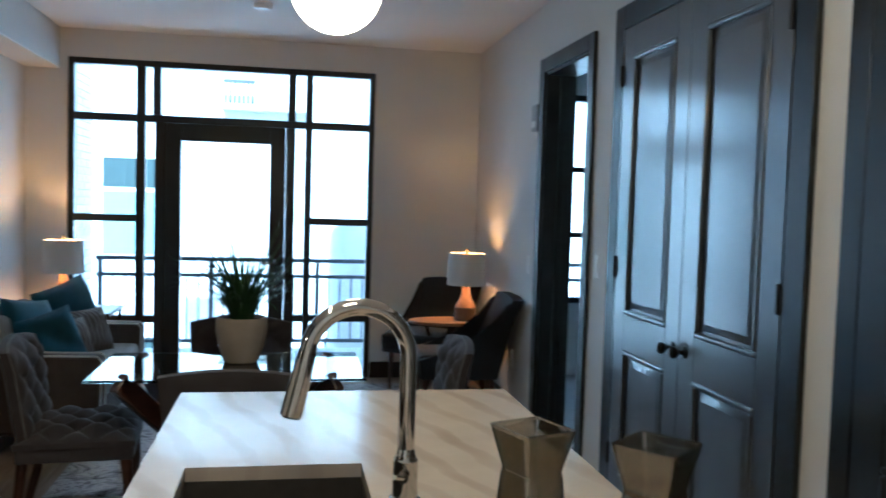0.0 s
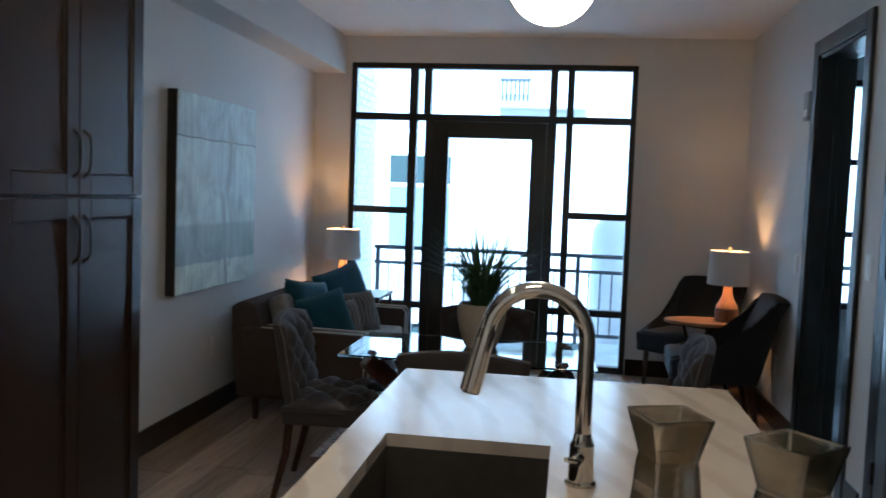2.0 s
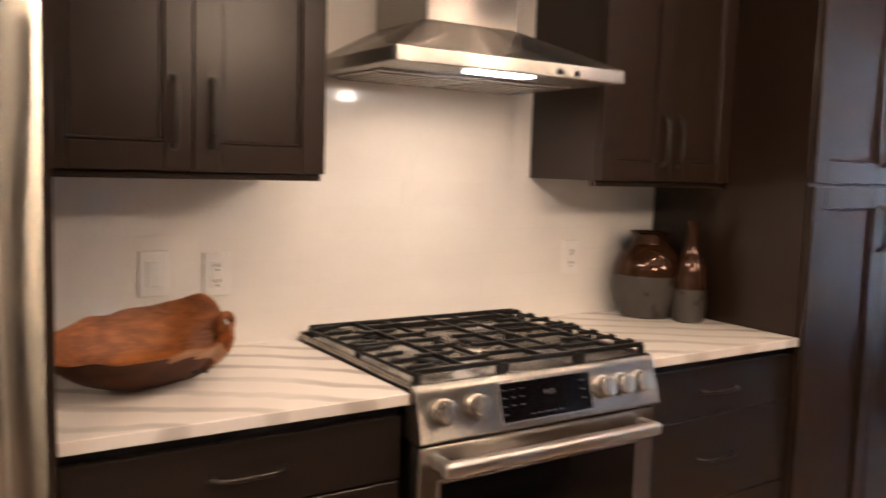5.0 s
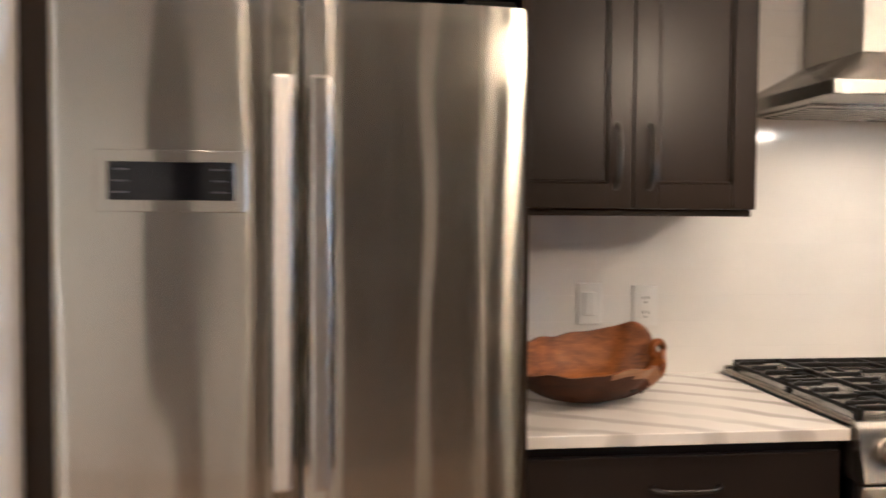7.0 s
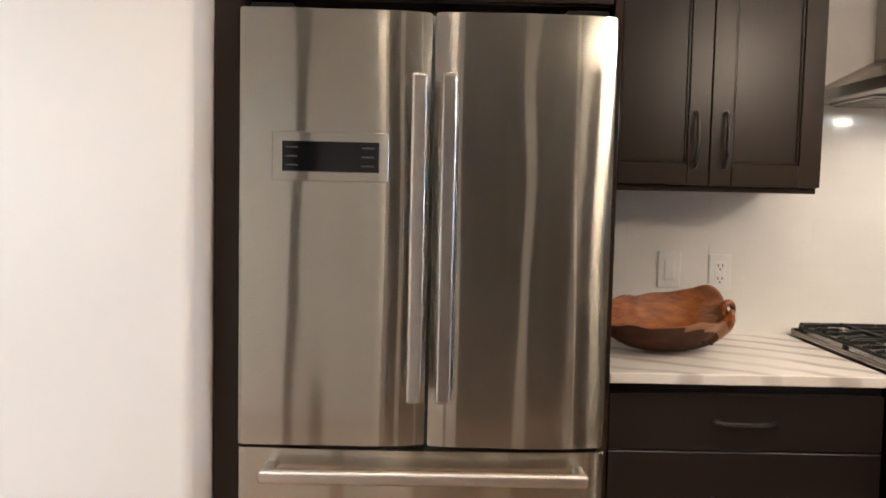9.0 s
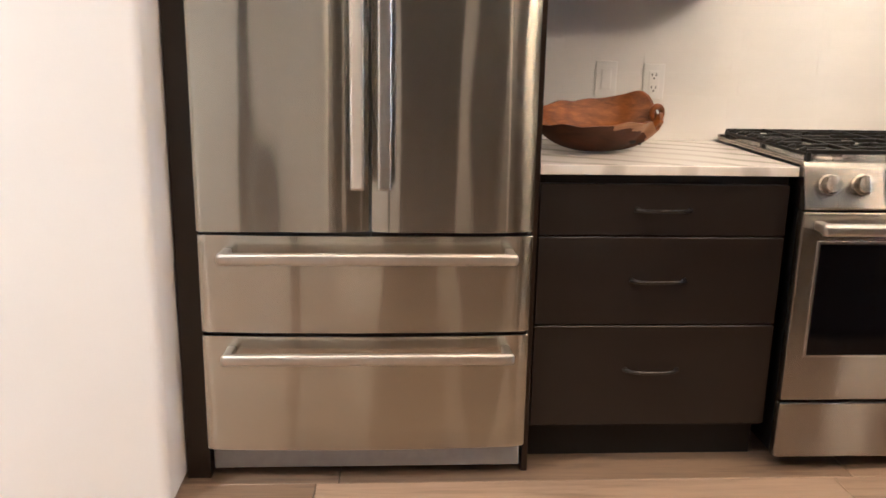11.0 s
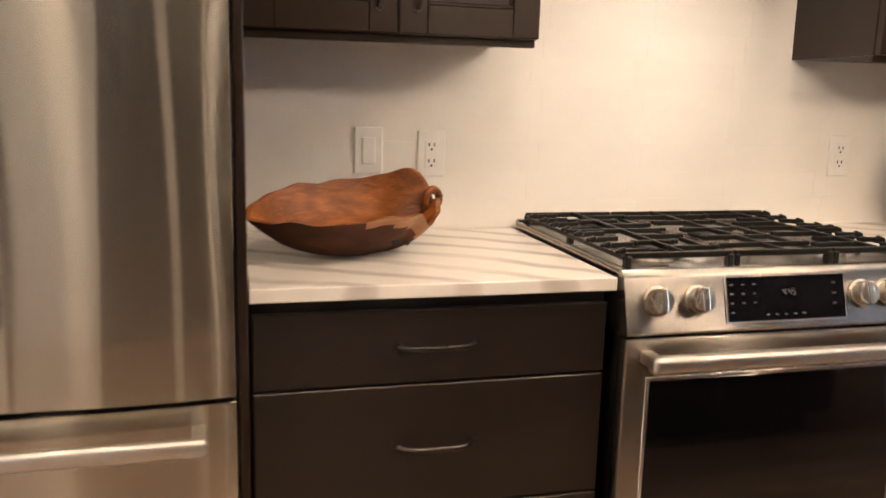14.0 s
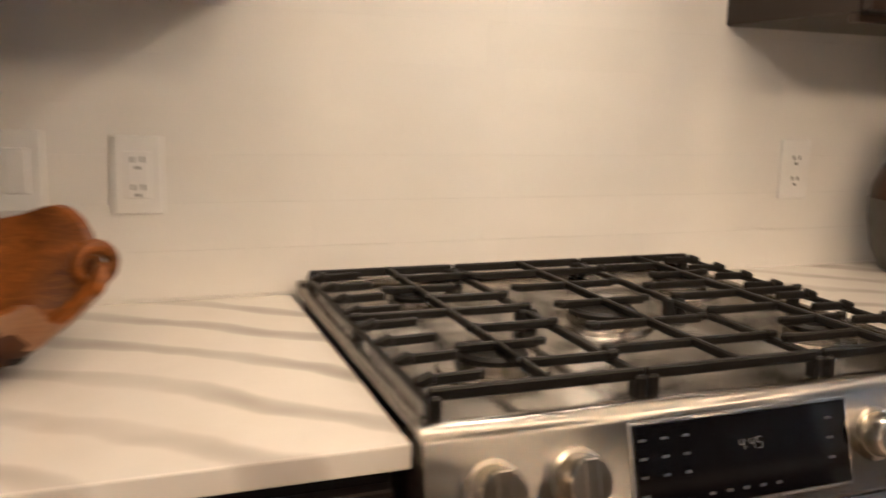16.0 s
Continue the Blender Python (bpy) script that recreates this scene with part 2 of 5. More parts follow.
def root_wood(name, heart, mid, light, rough=0.42):
    """Polished root wood: dark heart patches of a hand's width, long grain streaks and fine pores."""
    m = material(name, mid, rough)
    t, b = nodes(m)
    patch = noise_tex(t, coords(t, (1.0, 1.6, 2.2)), 7.0, 3, 0.5, 0.6)
    grain = noise_tex(t, coords(t, (1.0, 3.0, 7.0)), 14, 6, 0.6, 1.2)
    fine = noise_tex(t, coords(t, (1.0, 4.0, 8.0)), 70, 3)
    c = ramp(t, patch, [(0.36, heart), (0.50, mid), (0.68, light)])
    c = mix(t, 0.42, c, ramp(t, grain, [(0.32, heart), (0.52, mid), (0.72, light)]))
    c = mix(t, 0.22, c, mix(t, fine, heart, light))
    t.links.new(c, b.inputs["Base Color"])
    bump(t, b, fine, 0.15, 0.003)
    return m


BOWL_WOOD = root_wood("teak_root_wood", (0.036, 0.010, 0.002), (0.19, 0.058, 0.008), (0.42, 0.150, 0.020))
BOWL_SAP = root_wood("teak_sapwood", (0.12, 0.045, 0.013), (0.27, 0.12, 0.042), (0.40, 0.21, 0.085))
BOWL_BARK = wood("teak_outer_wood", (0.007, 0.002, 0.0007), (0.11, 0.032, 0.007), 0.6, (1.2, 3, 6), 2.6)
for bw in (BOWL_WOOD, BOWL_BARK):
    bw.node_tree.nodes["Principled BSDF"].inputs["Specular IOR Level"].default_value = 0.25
LAMP_WOOD = wood("lamp_wood", (0.24, 0.10, 0.035), (0.46, 0.22, 0.085), 0.45, (10, 10, 1.5))
LAMP_WOOD_DARK = wood("lamp_foot_wood", (0.05, 0.022, 0.010), (0.13, 0.06, 0.028), 0.5, (10, 10, 1.5))
TABLE_WOOD = wood("side_table_wood", (0.17, 0.085, 0.04), (0.36, 0.2, 0.10), 0.35, (3, 14, 3))


def fabric(name, dark, light, rough=0.9, weave=260, sheen=0.04):
    m = material(name, light, rough, Sheen_Weight=sheen, Sheen_Roughness=0.5)
    t, b = nodes(m)
    v = coords(t)
    n, fine = noise_tex(t, v, 9, 4), noise_tex(t, v, weave, 2)
    c = mix(t, 0.5, ramp(t, n, [(0.3, dark), (0.7, light)]), mix(t, fine, dark, light))
    t.links.new(c, b.inputs["Base Color"])
    bump(t, b, fine, 0.35, 0.003)
    return m


GREY_FABRIC = fabric("grey_linen", (0.020, 0.018, 0.021), (0.044, 0.039, 0.045), sheen=0.10)
TAUPE_FABRIC = fabric("taupe_linen", (0.032, 0.0225, 0.018), (0.060, 0.044, 0.036))
SEAT_FABRIC = fabric("pale_grey_fabric", (0.19, 0.186, 0.182), (0.27, 0.265, 0.26))
TEAL_VELVET = fabric("teal_velvet", (0.002, 0.032, 0.058), (0.006, 0.068, 0.115), 0.8, 300, 0.08)
NAVY_VELVET = fabric("navy_velvet", (0.003, 0.0045, 0.008), (0.007, 0.0095, 0.016), 0.85, 300, 0.05)
CHAIR_PIPING = fabric("grey_piping", (0.09, 0.085, 0.085), (0.14, 0.13, 0.13))
PIPING = fabric("pale_piping", (0.40, 0.37, 0.33), (0.52, 0.48, 0.44))
SHADE_LINEN = material("lamp_shade_linen", (0.62, 0.62, 0.62), 0.9, Transmission_Weight=0.0)


def striped_fabric():
    m = fabric("striped_taupe_fabric", (0.035, 0.029, 0.025), (0.07, 0.058, 0.05))
    t, b = nodes(m)
    v = coords(t, (1, 1, 1), (0, 0, 35))
    w = t.nodes.new("ShaderNodeTexWave")
    w.inputs["Scale"].default_value, w.inputs["Distortion"].default_value = 14, 2.5
    t.links.new(v, w.inputs["Vector"])
    old = b.inputs["Base Color"].links[0].from_socket
    c = mix(t, w.outputs["Fac"], old, (0.14, 0.125, 0.108))
    t.links.new(c, b.inputs["Base Color"])
    return m


STRIPED = striped_fabric()


def glass(name, colour, rough=0.0, ior=1.45):
    return material(name, colour, rough, 0.0, Transmission_Weight=1.0, IOR=ior)


PANE = glass("window_glass", (0.97, 0.985, 0.98), 0.0, 1.2)
TABLE_GLASS = glass("table_glass", (0.80, 0.90, 0.88))
VASE_GLASS = material("smoky_mercury_glass", (0.58, 0.54, 0.45), 0.04, 0.2, Transmission_Weight=1.0, IOR=1.5)
BROWN_GLASS = material("bronze_glaze", (0.045, 0.020, 0.009), 0.06, 0.5)
STONEWARE = varied("speckled_stoneware", (0.030, 0.027, 0.023), (0.06, 0.054, 0.047), 0.3, 14, 160, 0.3)
CONCRETE = varied("pale_concrete", (0.24, 0.20, 0.165), (0.33, 0.28, 0.235), 0.75, 9, 120, 0.25)
SOIL = varied("soil", (0.015, 0.010, 0.007), (0.04, 0.028, 0.02), 0.95, 40, 200, 0.8)
LEAF = varied("grass_leaf", (0.020, 0.050, 0.018), (0.060, 0.115, 0.045), 0.5, 18, 160, 0.1, rough_var=0.05)
BRASS = varied("brass", (0.55, 0.36, 0.12), (0.68, 0.46, 0.18), 0.25, 30, 200, 0.02, metal=1.0)
SINK_STEEL = varied("sink_granite", (0.030, 0.027, 0.025), (0.05, 0.046, 0.042), 0.45, 30, 240, 0.1)
FACADE = varied("white_render", (0.72, 0.72, 0.72), (0.82, 0.82, 0.82), 0.85, 1.2, 40, 0.15)
TEAL_PANE = material("far_window_glass", (0.040, 0.058, 0.060), 0.25)
PALE_PANE = material("far_window_blind", (0.24, 0.37, 0.39), 0.4)
RAIL_PAINT = varied("rail_paint", (0.055, 0.06, 0.065), (0.08, 0.085, 0.09), 0.45, 12, 90, 0.05)
BALCONY_FLOOR = varied("balcony_concrete", (0.42, 0.42, 0.42), (0.52, 0.52, 0.52), 0.85, 4, 80, 0.2)
BRICK = varied("white_brick", (0.62, 0.62, 0.63), (0.74, 0.74, 0.75), 0.8, 12, 120, 0.3)
GROUND = varied("courtyard_paving", (0.25, 0.25, 0.24), (0.36, 0.36, 0.35), 0.9, 0.7, 20, 0.2)


def glow(name, colour, strength):
    m = material(name, colour, 0.4)
    b = m.node_tree.nodes["Principled BSDF"]
    b.inputs["Emission Color"].default_value = (*colour, 1)
    b.inputs["Emission Strength"].default_value = strength
    return m


GLOBE = glow("opal_glass_lit", (1.0, 0.62, 0.32), 9.5)
HOOD_LENS = glow("hood_lens_lit", (1.0, 0.86, 0.66), 1.6)
CAN_LENS = glow("downlight_lens_lit", (1.0, 0.80, 0.56), 1.6)
SHADE_IN = material("shade_lining", (0.8, 0.62, 0.42), 0.9)


def painting_mat():
    """Loose grey-green bands, a thin ruled line, pale scrapes and a dark drip."""
    m = material("abstract_paint", (0.4, 0.43, 0.43), 0.5)
    t, b = nodes(m)
    sep = t.nodes.new("ShaderNodeSeparateXYZ")
    t.links.new(coords(t), sep.inputs[0])
    wob = noise_tex(t, coords(t, (1, 3, 0.3)), 1.5, 3)
    level = t.nodes.new("ShaderNodeMath")
    level.operation = "MULTIPLY_ADD"
    t.links.new(wob, level.inputs[0])
    level.inputs[1].default_value = 0.03
    t.links.new(sep.outputs[2], level.inputs[2])
    up = t.nodes.new("ShaderNodeMapRange")
    up.inputs["From Min"].default_value, up.inputs["From Max"].default_value = -0.57, 0.57
    t.links.new(level.outputs[0], up.inputs["Value"])
    c = ramp(t, up.outputs[0], [(0.148, (0.60, 0.66, 0.60)), (0.158, (0.32, 0.39, 0.40)), (0.345, (0.38, 0.45, 0.44)), (0.365, (0.56, 0.64, 0.62)),
                                (0.790, (0.55, 0.63, 0.62)), (0.793, (0.20, 0.24, 0.24)), (0.797, (0.20, 0.24, 0.24)), (0.802, (0.46, 0.53, 0.54)), (1.0, (0.60, 0.67, 0.66))])
    streak = noise_tex(t, coords(t, (3, 11, 1.6)), 1.6, 8, 0.7, 0.7)
    patch = noise_tex(t, coords(t), 3.2, 6, 0.6, 1.0)
    c = mix(t, 0.8, c, ramp(t, streak, [(0.34, (0.70, 0.73, 0.72)), (0.48, (0.95, 0.96, 0.95)), (0.62, (1.16, 1.16, 1.14))]), "MULTIPLY")
    c = mix(t, 0.6, c, ramp(t, patch, [(0.36, (0.62, 0.68, 0.67)), (0.50, (1.0, 1.0, 1.0)), (0.62, (1.28, 1.30, 1.26))]), "MULTIPLY")
    drip = t.nodes.new("ShaderNodeMapRange")
    drip.interpolation_type = "SMOOTHSTEP"
    drip.inputs["From Min"].default_value, drip.inputs["From Max"].default_value = 0.16, 0.02
    off = t.nodes.new("ShaderNodeMath")
    off.operation, off.inputs[1].default_value = "SUBTRACT", 0.12
    t.links.new(sep.outputs[1], off.inputs[0])
    side = t.nodes.new("ShaderNodeMath")
    side.operation = "ABSOLUTE"
    t.links.new(off.outputs[0], side.inputs[0])
    t.links.new(side.outputs[0], drip.inputs["Value"])
    gate = mix(t, 1.0, drip.outputs[0], ramp(t, streak, [(0.44, (1, 1, 1)), (0.52, (0, 0, 0))]), "MULTIPLY")
    c = mix(t, gate, c, (0.30, 0.34, 0.33))
    t.links.new(c, b.inputs["Base Color"])
    bump(t, b, streak, 0.5, 0.01)
    return m


PAINTING = painting_mat()


def rug_mat():
    m = material("patterned_rug_pile", (0.4, 0.38, 0.37), 0.95)
    t, b = nodes(m)
    v = position(t)
    a = noise_tex(t, v, 5, 6, 0.7, 1.5)
    c = ramp(t, a, [(0.36, (0.06, 0.055, 0.06)), (0.46, (0.30, 0.28, 0.28)), (0.54, (0.52, 0.49, 0.47)), (0.64, (0.16, 0.14, 0.15))])
    t.links.new(c, b.inputs["Base Color"])
    bump(t, b, noise_tex(t, v, 220, 2), 0.6, 0.004)
    return m


RUG = rug_mat()


# ---------- mesh helpers ----------
def add_box(bm, x0, x1, y0, y1, z0, z1, b=0.003, seg=1, m=None):
    mat = Matrix.Translation(((x0 + x1) / 2, (y0 + y1) / 2, (z0 + z1) / 2)) @ Matrix.Diagonal((x1 - x0, y1 - y0, z1 - z0, 1))
    vs = bmesh.ops.create_cube(bm, size=1, matrix=mat)["verts"]
    if b > 0:
        b = min(b, 0.45 * min(x1 - x0, y1 - y0, z1 - z0))
        es = list({e for v in vs for e in v.link_edges})
        r = bmesh.ops.bevel(bm, geom=es, offset=b, segments=seg, profile=0.5, affect="EDGES")
        vs = list({v for f in r["faces"] for v in f.verts} | {v for v in vs if v.is_valid})
    if m is not None:
        bmesh.ops.transform(bm, matrix=m, verts=vs)
    return vs


def box(*a, **k):
    bm = bmesh.new()
    add_box(bm, *a, **k)
    return bm


def add_rod(bm, p, q, r0, r1=None, seg=16):
    p, q = Vector(p), Vector(q)
    r1 = r0 if r1 is None else r1
    m = Matrix.Translation((p + q) / 2) @ (q - p).to_track_quat("Z", "Y").to_matrix().to_4x4()
    return bmesh.ops.create_cone(bm, cap_ends=True, segments=seg, radius1=r0, radius2=r1, depth=(q - p).length, matrix=m)["verts"]


def add_bar(bm, p, q, w, h, b=0.003, up=(0, 0, 1)):
    """A square bar from p to q, w across and h along up."""
    p, q = Vector(p), Vector(q)
    d = (q - p).normalized()
    s = d.cross(Vector(up)).normalized()
    u = s.cross(d)
    m = Matrix((( *s, 0), (*d, 0), (*u, 0), (0, 0, 0, 1))).transposed()
    m = Matrix.Translation((p + q) / 2) @ m
    n = (q - p).length
    return add_box(bm, -w / 2, w / 2, -n / 2, n / 2, -h / 2, h / 2, b, m=m)


def add_lathe(bm, profile, seg=32, at=(0, 0, 0), close=True):
    rings = []
    for r, z in profile:
        if r < 1e-5:
            rings.append([bm.verts.new((at[0], at[1], at[2] + z))])
        else:
            rings.append([bm.verts.new((at[0] + r * math.cos(2 * math.pi * i / seg), at[1] + r * math.sin(2 * math.pi * i / seg), at[2] + z)) for i in range(seg)])
    for a, c in zip(rings, rings[1:]):
        for i in range(seg):
            j = (i + 1) % seg
            if len(a) == 1 and len(c) > 1:
                bm.faces.new((a[0], c[j], c[i]))
            elif len(c) == 1 and len(a) > 1:
                bm.faces.new((a[i], a[j], c[0]))
            elif len(a) > 1:
                bm.faces.new((a[i], a[j], c[j], c[i]))
    return bm


def add_tube(bm, pts, radius, seg=14, caps=True):
    pts = [Vector(p) for p in pts]
    rings, side = [], None
    for i, p in enumerate(pts):
        d = (pts[min(i + 1, len(pts) - 1)] - pts[max(i - 1, 0)]).normalized()
        if side is None:
            side = d.orthogonal().normalized()
        side = (side - d * side.dot(d)).normalized()
        up = d.cross(side)
        r = radius[i] if isinstance(radius, (list, tuple)) else radius
        rings.append([bm.verts.new(p + r * (math.cos(2 * math.pi * k / seg) * side + math.sin(2 * math.pi * k / seg) * up)) for k in range(seg)])
    for a, c in zip(rings, rings[1:]):
        for k in range(seg):
            bm.faces.new((a[k], a[(k + 1) % seg], c[(k + 1) % seg], c[k]))
    if caps:
        bm.faces.new(rings[0][::-1])
        bm.faces.new(rings[-1])
    return bm


def add_grid_solid(bm, nu, nv, top, bottom):
    """A closed body between two height sheets top(u, v) and bottom(u, v), u and v from 0 to 1, each giving a place."""
    def sheet(fn):
        return [[bm.verts.new(fn(i / nu, j / nv)) for j in range(nv + 1)] for i in range(nu + 1)]
    a, c = sheet(top), sheet(bottom)
    for i in range(nu):
        for j in range(nv):
            bm.faces.new((a[i][j], a[i + 1][j], a[i + 1][j + 1], a[i][j + 1]))
            bm.faces.new((c[i][j], c[i][j + 1], c[i + 1][j + 1], c[i + 1][j]))
    for i in range(nu):
        bm.faces.new((a[i][0], c[i][0], c[i + 1][0], a[i + 1][0]))
        bm.faces.new((a[i][nv], a[i + 1][nv], c[i + 1][nv], c[i][nv]))
    for j in range(nv):
        bm.faces.new((a[0][j], a[0][j + 1], c[0][j + 1], c[0][j]))
        bm.faces.new((a[nu][j], c[nu][j], c[nu][j + 1], a[nu][j + 1]))
    return bm


def add_prism(bm, poly, axis, a, c):
    """A polygon of two coordinates pulled along axis from a to c."""
    def at(p, w):
        return {"x": (w, p[0], p[1]), "y": (p[0], w, p[1]), "z": (p[0], p[1], w)}[axis]
    lo, hi = [bm.verts.new(at(p, a)) for p in poly], [bm.verts.new(at(p, c)) for p in poly]
    n = len(poly)
    bm.faces.new(lo)
    bm.faces.new(hi[::-1])
    for i in range(n):
        bm.faces.new((lo[i], hi[i], hi[(i + 1) % n], lo[(i + 1) % n]))
    return bm


def to_mesh(name, bm, mat):
    bmesh.ops.recalc_face_normals(bm, faces=bm.faces)
    for e in bm.edges:
        e.smooth = len(e.link_faces) != 2 or e.calc_face_angle(0) < 0.6
        if e.smooth and len(e.link_faces) == 2 and e.calc_face_angle(0) > 0.1:
            a, c = sorted(f.calc_area() for f in e.link_faces)
            e.smooth = c < 5 * a
    for f in bm.faces:
        f.smooth = True
    me = bpy.data.meshes.new(name)
    bm.to_mesh(me)
    bm.free()
    me.materials.append(mat)
    return me


def part(name, bm, mat, parent, label=""):
    ob = new(name, to_mesh(name, bm, mat))
    ob.parent = parent
    if label:
        ob["label"] = label
    return ob


def thing(name, m, label, category, group="", kind=""):
    ob = new(name)
    ob.matrix_basis = m
    ob.empty_display_size = 0.1
    return tagged(ob, label, category, group, kind)


def solo(name, bm, mat, label, category, m=None, group="", kind=""):
    ob = new(name, to_mesh(name, bm, mat))
    if m is not None:
        ob.matrix_basis = m
    return tagged(ob, label, category, group, kind)


def structure(name, bm, mat, label=""):
    return solo(name, bm, mat, label, "", kind="structure")


# ---------- the shell ----------
Y0 = -3.6
bm = bmesh.new()
add_box(bm, -0.15, 0.0, -3.75, 6.5, 0, CEIL, 0)
structure("wall_west", bm, PAINT, "painted kitchen wall behind the cabinets")
structure("wall_west_living", box(0.0, XL, 2.28, YW, 0, CEIL, 0), PAINT, "pale grey painted living-room wall")
structure("wall_fridge_end", box(0.002, XF, Y0, -1.704, 0, CEIL, 0.022, 5), WHITE_PAINT, "white painted wall ending beside the fridge")
structure("wall_south", box(-0.15, 3.86, -3.75, Y0, 0, CEIL, 0), PAINT, "plain painted wall")
bm = bmesh.new()
DO, DI = 4.385, 3.60     # bedroom doorway
add_box(bm, XR, XR + 0.17, Y0, DI, 0, CEIL, 0)
add_box(bm, XR, XR + 0.17, DO, YW, 0, CEIL, 0)
add_box(bm, XR, XR + 0.17, DI, DO, 2.31, CEIL, 0)
structure("wall_east", bm, PAINT, "pale grey painted wall with closet doors and a bedroom doorway")
WX0, WX1, WZ1 = 0.388, 2.777, 2.534
BX0, BX1, BZ0 = 4.30, 5.75, 0.64
bm = bmesh.new()
add_box(bm, 0.0, WX0, YW, YW + 0.2, 0, CEIL, 0)
add_box(bm, WX1, BX0, YW, YW + 0.2, 0, CEIL, 0)
add_box(bm, WX0, WX1, YW, YW + 0.2, WZ1, CEIL, 0)
add_box(bm, BX0, BX1, YW, YW + 0.2, 0, BZ0, 0)
add_box(bm, BX0, BX1, YW, YW + 0.2, 2.45, CEIL, 0)
add_box(bm, BX1, 7.0, YW, YW + 0.2, 0, CEIL, 0)
structure("wall_north", bm, PAINT, "pale grey painted wall round the tall window")
bm = bmesh.new()
add_box(bm, XR + 0.17, 7.0, 2.6, 2.7, 0, CEIL, 0)
add_box(bm, 7.0, 7.1, 2.6, 6.48, 0, CEIL, 0)
structure("wall_bedroom", bm, PAINT, "plain painted bedroom walls")
structure("ceiling", box(-0.15, 7.1, -3.75, 6.48, CEIL, CEIL + 0.2, 0), CEILING_PAINT, "white painted ceiling")
structure("soffit_beam", box(0.0, 0.335, 2.28, YW, 2.435, CEIL, 0.004), PAINT, "boxed-in painted beam along the wall")
structure("subfloor", box(-0.15, 7.1, -3.75, 6.48, -0.2, -0.012, 0), DARK_INSIDE, "floor bed beneath the planks")
structure("bedroom_carpet", box(XR + 0.172, 7.0, 2.7, YW, -0.012, 0.003, 0), fabric("pale_carpet", (0.42, 0.42, 0.43), (0.52, 0.52, 0.53)), "pale bedroom carpet")

# baseboards
bm = bmesh.new()
add_box(bm, XL, XL + 0.016, 2.28, YW, 0, 0.135, 0.004, 2)
structure("baseboard_west", bm, ESPRESSO, "dark stained baseboard")
bm = bmesh.new()
add_box(bm, XR - 0.016, XR, DO + 0.10, YW, 0, 0.135, 0.004, 2)
add_box(bm, XR - 0.016, XR, 3.31, DI - 0.10, 0, 0.135, 0.004, 2)
add_box(bm, XR - 0.016, XR, 1.46, 1.67, 0, 0.135, 0.004, 2)
structure("baseboard_east", bm, ESPRESSO, "dark stained baseboard")
bm = bmesh.new()
add_box(bm, WX1 + 0.004, XR - 0.016, YW - 0.016, YW, 0, 0.135, 0.004, 2)
add_box(bm, XL + 0.016, WX0 - 0.004, YW - 0.016, YW, 0, 0.135, 0.004, 2)
structure("baseboard_north", bm, ESPRESSO, "dark stained baseboard")

# ---------- the tall window with its glazed door ----------
window = thing("window_1", pose(0, 0, 0), "tall black-framed window with a glazed balcony door", "window", kind="structure")


def member(name, x0, x1, z0, z1, y0=YW + 0.02, y1=YW + 0.11, parent=window):
    return part(name, box(x0, x1, y0, y1, z0, z1, 0.004), FRAME_AND_SHADED_BLACK, parent)


TR0, TR1 = 2.055, 2.112
for x0, x1, z0, z1 in [(WX0, WX0 + 0.045, 0, WZ1), (WX1 - 0.045, WX1, 0, WZ1), (WX0 + 0.045, WX1 - 0.045, WZ1 - 0.045, WZ1), (WX0 + 0.045, WX1 - 0.045, 0, 0.05)]:
    member("window_frame", x0, x1, z0, z1)
for x0, x1, z0, z1 in [(0.892, 0.962, 0.05, WZ1 - 0.045), (1.016, 1.08, TR1, WZ1 - 0.045), (2.07, 2.135, TR1, WZ1 - 0.045), (2.213, 2.272, 0.05, WZ1 - 0.045), (1.035, 1.115, 0.05, TR0), (2.06, 2.137, 0.05, TR0)]:
    member("mullion", x0, x1, z0, z1)
for x0, x1 in [(0.433, 0.892), (0.962, 2.213), (2.272, 2.732)]:
    member("transom_bar", x0, x1, TR0, TR1)
for x0, x1, za in [(0.433, 0.892, 1.262), (0.433, 0.892, 0.455), (0.962, 1.035, 0.455), (2.272, 2.732, 1.270), (2.272, 2.732, 0.465), (2.137, 2.213, 0.465)]:
    member("glazing_bar", x0, x1, za, za + 0.056)


def pane(x0, x1, z0, z1, parent=window):
    p = part("pane", box(x0, x1, YW + 0.055, YW + 0.063, z0, z1, 0), PANE, parent)
    p.visible_shadow = False
    return p


for x0, x1, zs in [(0.433, 0.892, (0.05, 0.455, 0.511, 1.262, 1.318, TR0)), (2.272, 2.732, (0.05, 0.465, 0.521, 1.27, 1.326, TR0)), (0.962, 1.035, (0.05, 0.455, 0.511, TR0)), (2.137, 2.213, (0.05, 0.465, 0.521, TR0))]:
    for z0, z1 in zip(zs[::2], zs[1::2]):
        pane(x0, x1, z0, z1)
for x0, x1 in [(0.433, 0.892), (0.962, 1.016), (1.08, 2.07), (2.135, 2.213), (2.272, 2.732)]:
    pane(x0, x1, TR1, WZ1 - 0.045)
door = part("balcony_door", box(1.117, 1.238, YW + 0.012, YW + 0.10, 0.052, TR0 - 0.003, 0.004), FRAME_AND_SHADED_BLACK, window, "black steel door with one tall glass pane")
bm = bmesh.new()
add_box(bm, 1.933, 2.058, YW + 0.012, YW + 0.10, 0.052, TR0 - 0.003, 0.004)
part("door_stile", bm, FRAME_AND_SHADED_BLACK, door)
